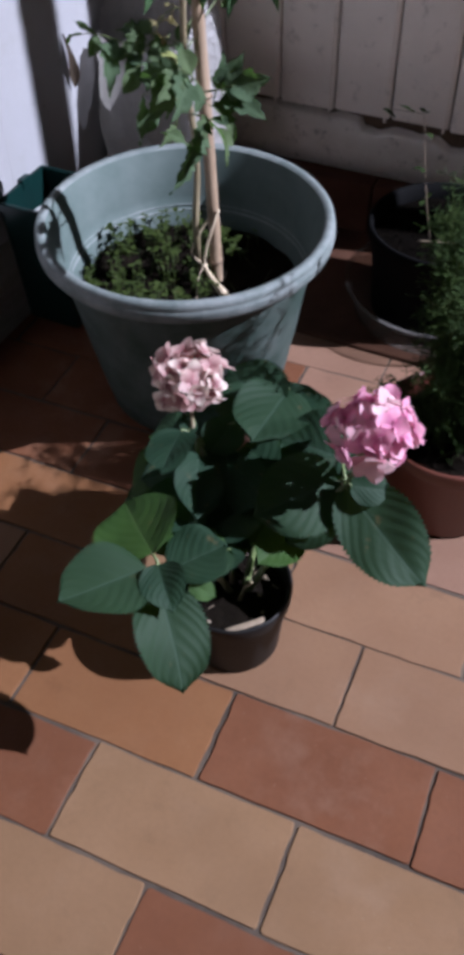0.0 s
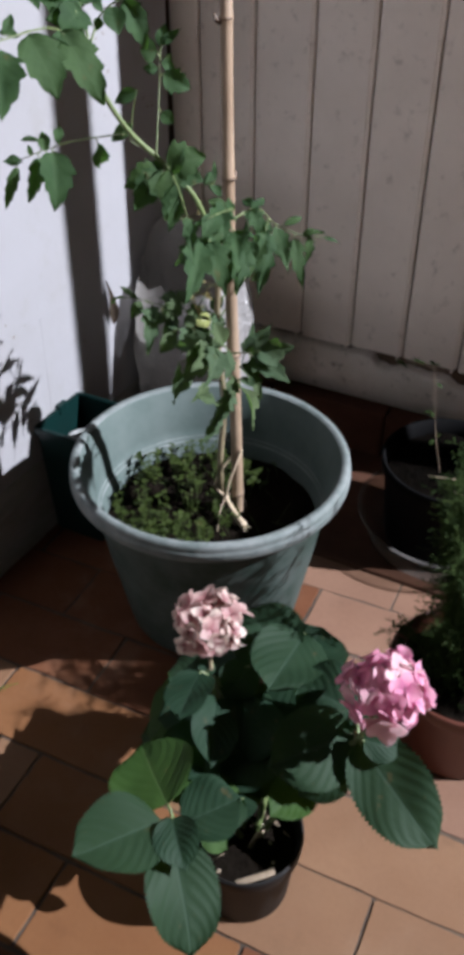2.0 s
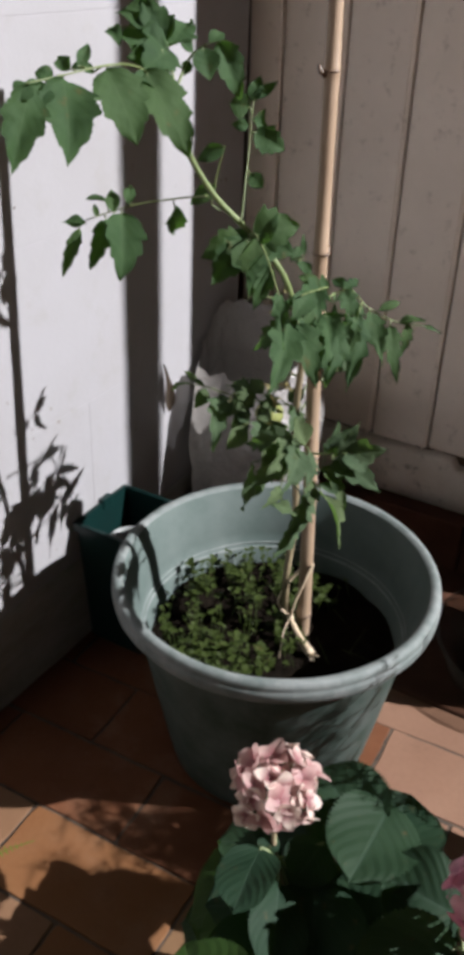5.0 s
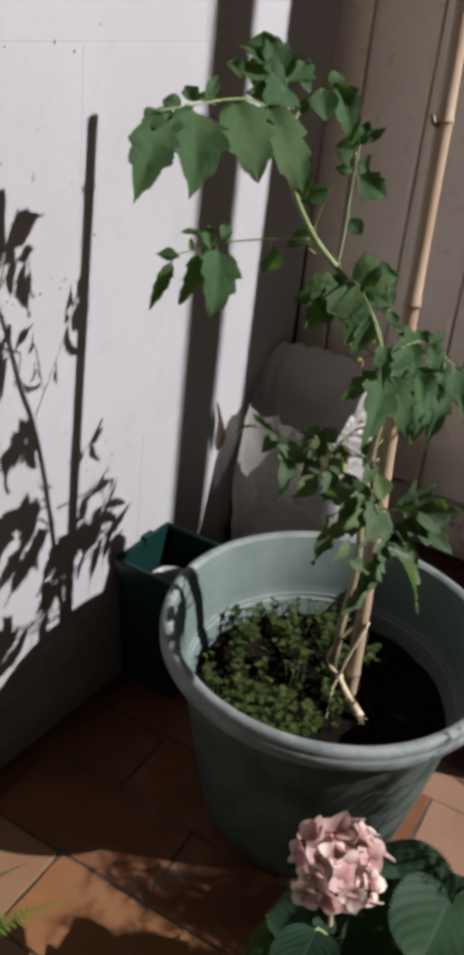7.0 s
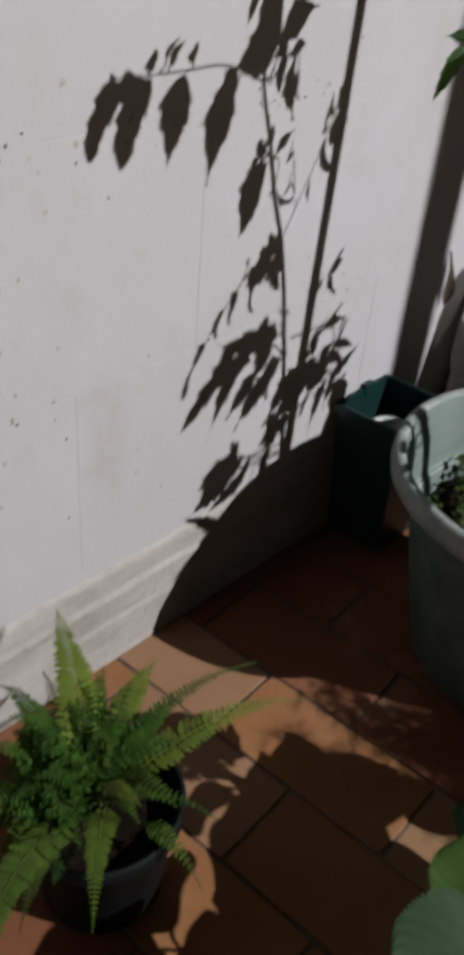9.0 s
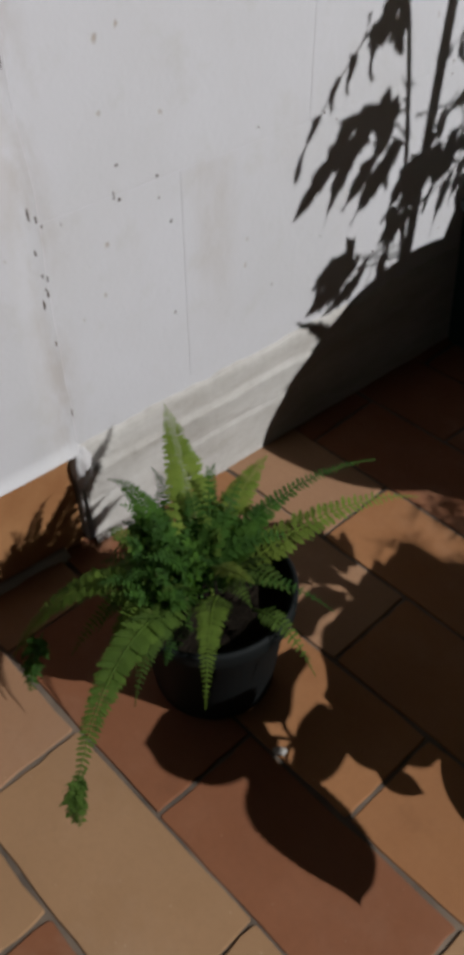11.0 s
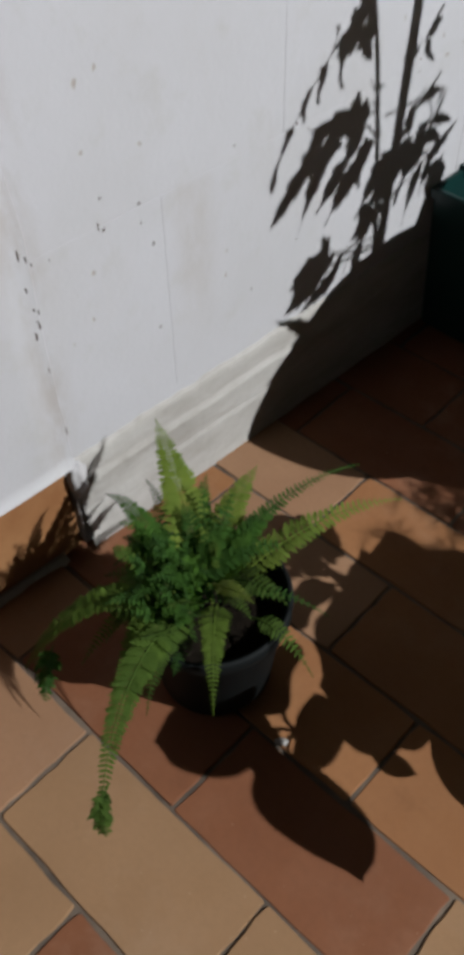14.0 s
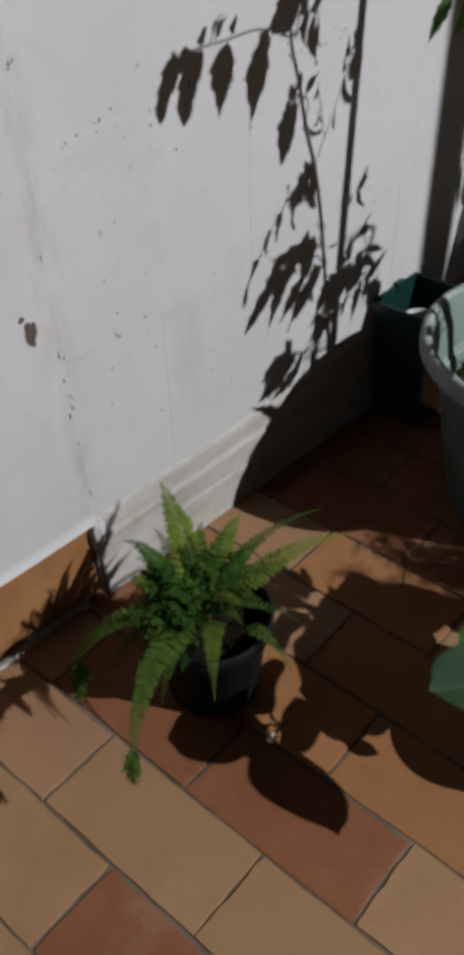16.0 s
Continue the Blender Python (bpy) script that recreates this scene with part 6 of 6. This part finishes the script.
for k in range(84):
    a = rnd.uniform(1.5, 5.3)
    r = rnd.uniform(0.012, 0.080)
    tip = CR + xyz(r * math.cos(a), r * math.sin(a), rnd.uniform(0.025, 0.085) - 0.35 * max(0, r - 0.05))
    foot = CR + 0.45 * r * xyz(math.cos(a), math.sin(a), 0)
    bend, hue = (rnd.uniform(-0.01, 0.01), rnd.uniform(-0.01, 0.01), rnd.uniform(0.008, 0.02)), FERN_LIGHT if k % 7 == 0 else FERN_LEAF
    if k % 2:
        frond(foot, tip + 0.025 * xyz(math.cos(a), math.sin(a), rnd.uniform(-0.6, 0.5)), bend, rnd.uniform(0.012, 0.019), hue, 100 + k, 14, 0.8, 0.1, rnd.uniform(-0.5, 0.5))
    else:
        curly(foot, tip, bend, rnd.uniform(0.010, 0.016), hue, 100 + k, 10)


# ---- box, bag, pots by the door ----
def build_box():
    root = empty("square_planter", (-0.700, 1.203, 0), "empty dark teal square plastic planter against the block wall", "planter")
    a, b, h = (0.047, 0.050), (0.054, 0.061), 0.219
    bm = bmesh.new()

    def ring(sx, sy, z):
        return [bm.verts.new((x * sx, y * sy, z)) for x, y in ((-1, -1), (1, -1), (1, 1), (-1, 1))]

    rings = [ring(a[0], a[1], 0), ring(b[0] - 0.002, b[1] - 0.002, h - 0.016), ring(b[0] + 0.002, b[1] + 0.002, h - 0.015), ring(b[0] + 0.0025, b[1] + 0.0025, h), ring(b[0] - 0.004, b[1] - 0.004, h), ring(a[0] - 0.003, a[1] - 0.003, 0.004)]
    for p, q in zip(rings, rings[1:]):
        for i in range(4):
            bm.faces.new((p[i], p[(i + 1) % 4], q[(i + 1) % 4], q[i]))
    bm.faces.new(rings[0][::-1]), bm.faces.new(rings[-1])
    bmesh.ops.bevel(bm, geom=[e for e in bm.edges], offset=0.0014, segments=2, affect="EDGES")
    part("body", bm, TEAL, root, smooth=False)
    bm = bmesh.new()
    box(bm, -b[0] - 0.004, -b[0] + 0.006, 0.0, 0.022, h - 0.012, h + 0.005, 0.0015)
    part("rim_tab", bm, TEAL, root, smooth=False)
    cup = part("cup", lathe([(0.001, 0.0), (0.021, 0.0), (0.027, 0.068), (0.0285, 0.07), (0.0265, 0.07), (0.0205, 0.003), (0.001, 0.003)], 32), CUP)
    cup.location = (-0.684, 1.177, 0.128)
    tagged(cup, "white plastic cup standing in the teal planter", "cup")
    bm = bmesh.new()
    box(bm, -0.044, 0.044, -0.047, 0.047, 0.02, 0.128, 0.004)
    part("fill", bm, SOIL, root, "dark dry soil")


build_box()


def build_bag():
    """An open, crumpled bag whose back flap stands up against the door."""
    root = empty("plastic_bag", (-0.634, 1.466, 0.0), "open crumpled milky plastic bag standing in the corner", "bag")
    n, rows = 72, 40

    def skin(k, i):
        t, a = k / rows, 2 * math.pi * i / n
        ca, sa = math.cos(a), math.sin(a)
        back = max(0.0, min(1.0, 0.5 + 0.9 * sa + 0.15 * ca))
        top = 0.362 + 0.080 * back * back * (3 - 2 * back) + 0.014 * noise.noise((3 * ca, 3 * sa, 4)) + 0.006 * noise.noise((9 * ca, 9 * sa, 1))
        z = top * t
        p = xyz(ca, sa, 3.2 * z)
        crush = 0.08 * noise.noise(p * 1.7) + 0.08 * abs(noise.noise(p * 3.7)) - 0.05 * abs(noise.noise(p * 6.5)) + 0.03 * noise.noise(p * 11)
        # corners of the sheet stand out, the mouth folds in a little
        square = 1 / (abs(ca) ** 3.2 + abs(sa) ** 3.2) ** (1 / 3.2)
        rr = (0.90 + 0.16 * math.sin(2.3 * t) - 0.16 * max(0, t - 0.72) / 0.28) * (1 + crush) * (0.35 + 0.65 * square)
        return (0.102 * rr * ca - 0.02 * t * t, 0.074 * rr * sa + 0.012 * t, z + 0.006 * noise.noise(p * 5) * min(1, 8 * t))

    for name, k0, k1 in (("body", 0, 27), ("mouth", 27, rows)):
        bm = bmesh.new()
        rings = [[bm.verts.new(skin(k, i)) for i in range(n)] for k in range(k0, k1 + 1)]
        for a, b in zip(rings, rings[1:]):
            for i in range(n):
                bm.faces.new((a[i], a[(i + 1) % n], b[(i + 1) % n], b[i]))
        if k0 == 0:
            bm.faces.new(rings[0][::-1])
        part(name, bm, FILM, root, "" if k0 == 0 else "ragged open mouth of the bag")
    # what the bag holds
    bm = bmesh.new()
    bmesh.ops.create_icosphere(bm, subdivisions=4, radius=1.0)
    for v in bm.verts:
        k = 1 + 0.16 * noise.noise(v.co * 2.3)
        v.co = xyz(0.075 * v.co.x * k, 0.055 * v.co.y * k, max(-0.088, 0.105 * v.co.z * k))
    ob = part("bag_contents", bm, SOIL)
    ob.location = (-0.634, 1.468, 0.098)
    tagged(ob, "dark lump of compost inside the plastic bag", "compost")


build_bag()


def build_red_pot():
    root = empty("feathery_plant", (0.002, 1.046, 0), "fine feathery green plant in a terracotta coloured plastic pot", "plant")
    prof = [(0.001, 0.0), (0.076, 0.0), (0.079, 0.004), (0.093, 0.118), (0.097, 0.119), (0.100, 0.122), (0.1005, 0.138), (0.099, 0.1415), (0.0965, 0.142), (0.0945, 0.139), (0.0905, 0.118), (0.087, 0.095)]
    part("pot", lathe(prof, 64, 0.002, 6), REDPOT, root, "terracotta coloured plastic pot")
    part("soil", soil_disc(0.089, 0.115, 0.007, 14, 32, 10), SOIL, root, "dark soil")
    rnd = random.Random(21)
    for k in range(76):
        h = rnd.uniform(0.19, 0.48)
        top = xyz(rnd.uniform(-0.065, 0.13) + 0.08 * (h - 0.3), rnd.uniform(-0.09, 0.14), h)
        if k == 0:
            top = xyz(-0.105, -0.02, 0.17)
        if k >= 48:
            top = xyz(rnd.uniform(-0.065, 0.05), rnd.uniform(-0.015, 0.055), rnd.uniform(0.33, 0.45))
        a = math.atan2(top.y, top.x)
        foot = xyz(0.03 * math.cos(a), 0.03 * math.sin(a), 0.11)
        line = curve_points([foot, foot.lerp(top, 0.5) + xyz(0, 0, 0.03), top], 9)
        bm = bmesh.new()
        tube(bm, line, 0.0013, 0.0005, 5)
        for i in range(2, len(line) - 1):
            for j in range(3):
                b = rnd.uniform(0, 6.283)
                d = xyz(math.cos(b), math.sin(b), rnd.uniform(-0.1, 0.6)).normalized()
                ln = rnd.uniform(0.022, 0.05) * (1.1 - 0.5 * i / len(line))
                p0, p1 = line[i], line[i] + d * ln + xyz(0, 0, -0.006)
                tube(bm, [p0, p1], 0.0005, 0.0003, 3)
                for s in range(9):
                    at = p0.lerp(p1, (s + 1) / 9)
                    c = rnd.uniform(0, 6.283)
                    e = (d * 0.6 + xyz(math.cos(c), math.sin(c), rnd.uniform(-0.4, 0.7))).normalized()
                    add_leaf(bm, basis(at, at + e, (rnd.uniform(-1, 1), rnd.uniform(-1, 1), 1)), rnd.uniform(0.006, 0.012), 0.0016, "lance", 0, 0.1, nu=2, nv=1)
        part("spray", bm, NEEDLE, root)


build_red_pot()


def build_dark_pot():
    root = empty("twiggy_plant", (-0.128, 1.436, 0), "sparse twiggy plant in a black pot standing in a clear tray", "plant")
    prof = [(0.001, 0.012), (0.098, 0.012), (0.101, 0.016), (0.114, 0.15), (0.119, 0.152), (0.121, 0.17), (0.119, 0.1725), (0.115, 0.171), (0.111, 0.15), (0.106, 0.09)]
    part("pot", lathe(prof, 64, 0.002, 16), DULLPOT, root, "dull black plastic pot")
    part("soil", soil_disc(0.1125, 0.146, 0.005, 24, 32, 10), SHADED_SOIL, root, "dark soil with pale debris")
    rnd = random.Random(31)
    for k in range(4):
        a, r, h = rnd.uniform(-0.6, 1.2), rnd.uniform(0.05, 0.10), rnd.uniform(0.19, 0.24)
        foot = xyz(0.5 * r * math.cos(a), 0.5 * r * math.sin(a), 0.143)
        line = curve_points([foot, foot + xyz(0.01 * math.cos(a + 1), 0.01, (h - 0.14) * 0.5), xyz(r * math.cos(a), r * math.sin(a), h)], 6)
        if k == 0:
            # a dry stalk, snapped over at its top
            line = curve_points([xyz(-0.020, -0.010, 0.143), xyz(-0.035, -0.014, 0.21), xyz(-0.045, -0.016, 0.271), xyz(-0.056, -0.016, 0.334), xyz(-0.062, -0.016, 0.339), xyz(-0.117, -0.016, 0.337)], 5)
        bm = bmesh.new()
        tube(bm, line, 0.0006, 0.0005, 5)
        part("twig", bm, TAGMAT if k == 0 else NODE_WOOD, root)
        bm = bmesh.new()
        for i in range(5, len(line), 4):
            for j in range(2):
                b = rnd.uniform(0, 6.283)
                d = xyz(math.cos(b), math.sin(b), rnd.uniform(-0.5, 0.5)).normalized()
                add_leaf(bm, basis(line[i] + d * 0.003, line[i] + d, (0, 0, 1)), rnd.uniform(0.012, 0.024), 0.008, "lance", 0.2, 0.2, nu=5, nv=1)
        part("foliage", bm, NEEDLE, root)
    for p, d, ln in (((-0.03, -0.05, 0.160), (1, 0.12, 0.05), 0.07), ((0.02, -0.07, 0.159), (0.8, -0.5, 0.1), 0.045), ((0.05, -0.02, 0.160), (0.6, 0.6, 0.2), 0.04)):
        bm = bmesh.new()
        q = xyz(*p) + xyz(*d).normalized() * ln
        tube(bm, curve_points([xyz(*p), xyz(*p).lerp(q, 0.5) + xyz(0.003, -0.002, 0.004), q], 5), 0.0012, 0.0006, 5)
        part("straw", bm, TWINE, root, "pale broken straw on the soil")
    tray = empty("plant_tray", (-0.128, 1.436, 0.0), "", "")
    prof = [(0.001, 0.007), (0.126, 0.007), (0.131, 0.011), (0.146, 0.0625), (0.1448, 0.0625), (0.130, 0.012), (0.1255, 0.0082), (0.001, 0.0082)]
    part("basin", lathe(prof, 64, 0.004, 12), CLEAR_TUB, tray)
    prof = [(0.1448, 0.0625), (0.1452, 0.0645), (0.150, 0.0648), (0.1515, 0.0632), (0.1505, 0.0622), (0.146, 0.0618)]
    part("rim", lathe(prof, 64, 0.004, 12), SCUFFED, tray, "pale scuffed rim")
    tagged(tray, "shallow clear plastic saucer under the black pot", "tray")


build_dark_pot()


# ---- floor tiles ----
def tile_mesh(seed):
    """A clay tile with slightly uneven, worn edges."""
    rnd = random.Random(seed)
    bm = bmesh.new()
    lx, ly = (TILE_L - JOINT) / 2, (TILE_W - JOINT) / 2
    corners = [(-lx, -ly), (lx, -ly), (lx, ly), (-lx, ly)]
    outline = []
    for (ax, ay), (bx, by) in zip(corners, corners[1:] + corners[:1]):
        for share in (0.012, 0.14, 0.27, 0.40, 0.52, 0.64, 0.76, 0.88, 0.988):
            outline.append((ax + (bx - ax) * share + rnd.uniform(-0.0010, 0.0010), ay + (by - ay) * share + rnd.uniform(-0.0010, 0.0010)))
    top, rim, low = [], [], []
    for x, y in outline:
        k = rnd.uniform(0.0003, 0.0012)
        top.append(bm.verts.new((x - math.copysign(k, x), y - math.copysign(k, y), 0.0)))
        rim.append(bm.verts.new((x, y, -rnd.uniform(0.0005, 0.0013))))
        low.append(bm.verts.new((x, y, -0.012)))
    n = len(outline)
    bm.faces.new(top)
    for a, b in ((top, rim), (rim, low)):
        for i in range(n):
            bm.faces.new((a[i], b[i], b[(i + 1) % n], a[(i + 1) % n]))
    data = bpy.data.meshes.new("tile")
    bm.to_mesh(data)
    bm.free()
    return data


def build_tiles():
    rnd = random.Random(8)
    kinds = {}
    for n, (key, material) in enumerate(TILE_MATS.items()):
        kinds[key] = [tile_mesh(20 * n + k) for k in range(5)]
        for data in kinds[key]:
            data.materials.append(material)
    known = {
        (-1, -1): "tan", (-1, -2): "red", (-1, -3): "red", (-1, 0): "tan", (-1, -4): "peach", (-1, 1): "peach", (0, 0): "red", (0, -1): "orange", (0, 1): "red", (0, -2): "orange", (0, -3): "red", (1, 0): "peach", (1, -1): "peach", (1, 1): "peach",
        (2, 0): "peach", (2, 1): "peach", (2, -1): "tan", (-2, 0): "red", (-2, -1): "tan", (-2, -2): "tan", (-2, 1): "peach", (-2, -3): "peach", (-3, -2): "red", (-3, -3): "tan", (-3, -4): "tan", (-3, -1): "peach", (1, -2): "orange", (1, -3): "peach", (2, -2): "orange",
        (2, -3): "peach", (3, -1): "pink", (3, 0): "pink", (4, 0): "pink", (4, -1): "pink", (6, -1): "pink", (6, 0): "pink", (5, -1): "pink", (5, -2): "red", (5, 0): "pink",
    }
    for row in range(-11, 9):
        for col in range(-5, 9):
            shift = 0.5 if row % 2 == 0 else 0.0
            x, y = (col + 0.5 + shift) * TILE_L - (TILE_L if shift else 0), (row + 0.5) * TILE_W
            m = FLOOR_POSE @ pose(x + rnd.uniform(-0.0012, 0.0012), y + rnd.uniform(-0.0012, 0.0012), rnd.uniform(-0.0008, 0.0008), rnd.uniform(-0.2, 0.2), rnd.uniform(-0.15, 0.15), rnd.uniform(-0.25, 0.25))
            at = m.translation
            if at.x < WALL_X - 0.09 or at.y > 1.36:
                continue
            # darker red clay behind the planter, chosen to deepen the shade there
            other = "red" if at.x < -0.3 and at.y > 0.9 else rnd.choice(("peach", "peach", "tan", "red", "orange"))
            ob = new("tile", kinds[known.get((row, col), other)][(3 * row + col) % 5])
            ob.parent = GROUND
            ob.matrix_basis = m


build_tiles()
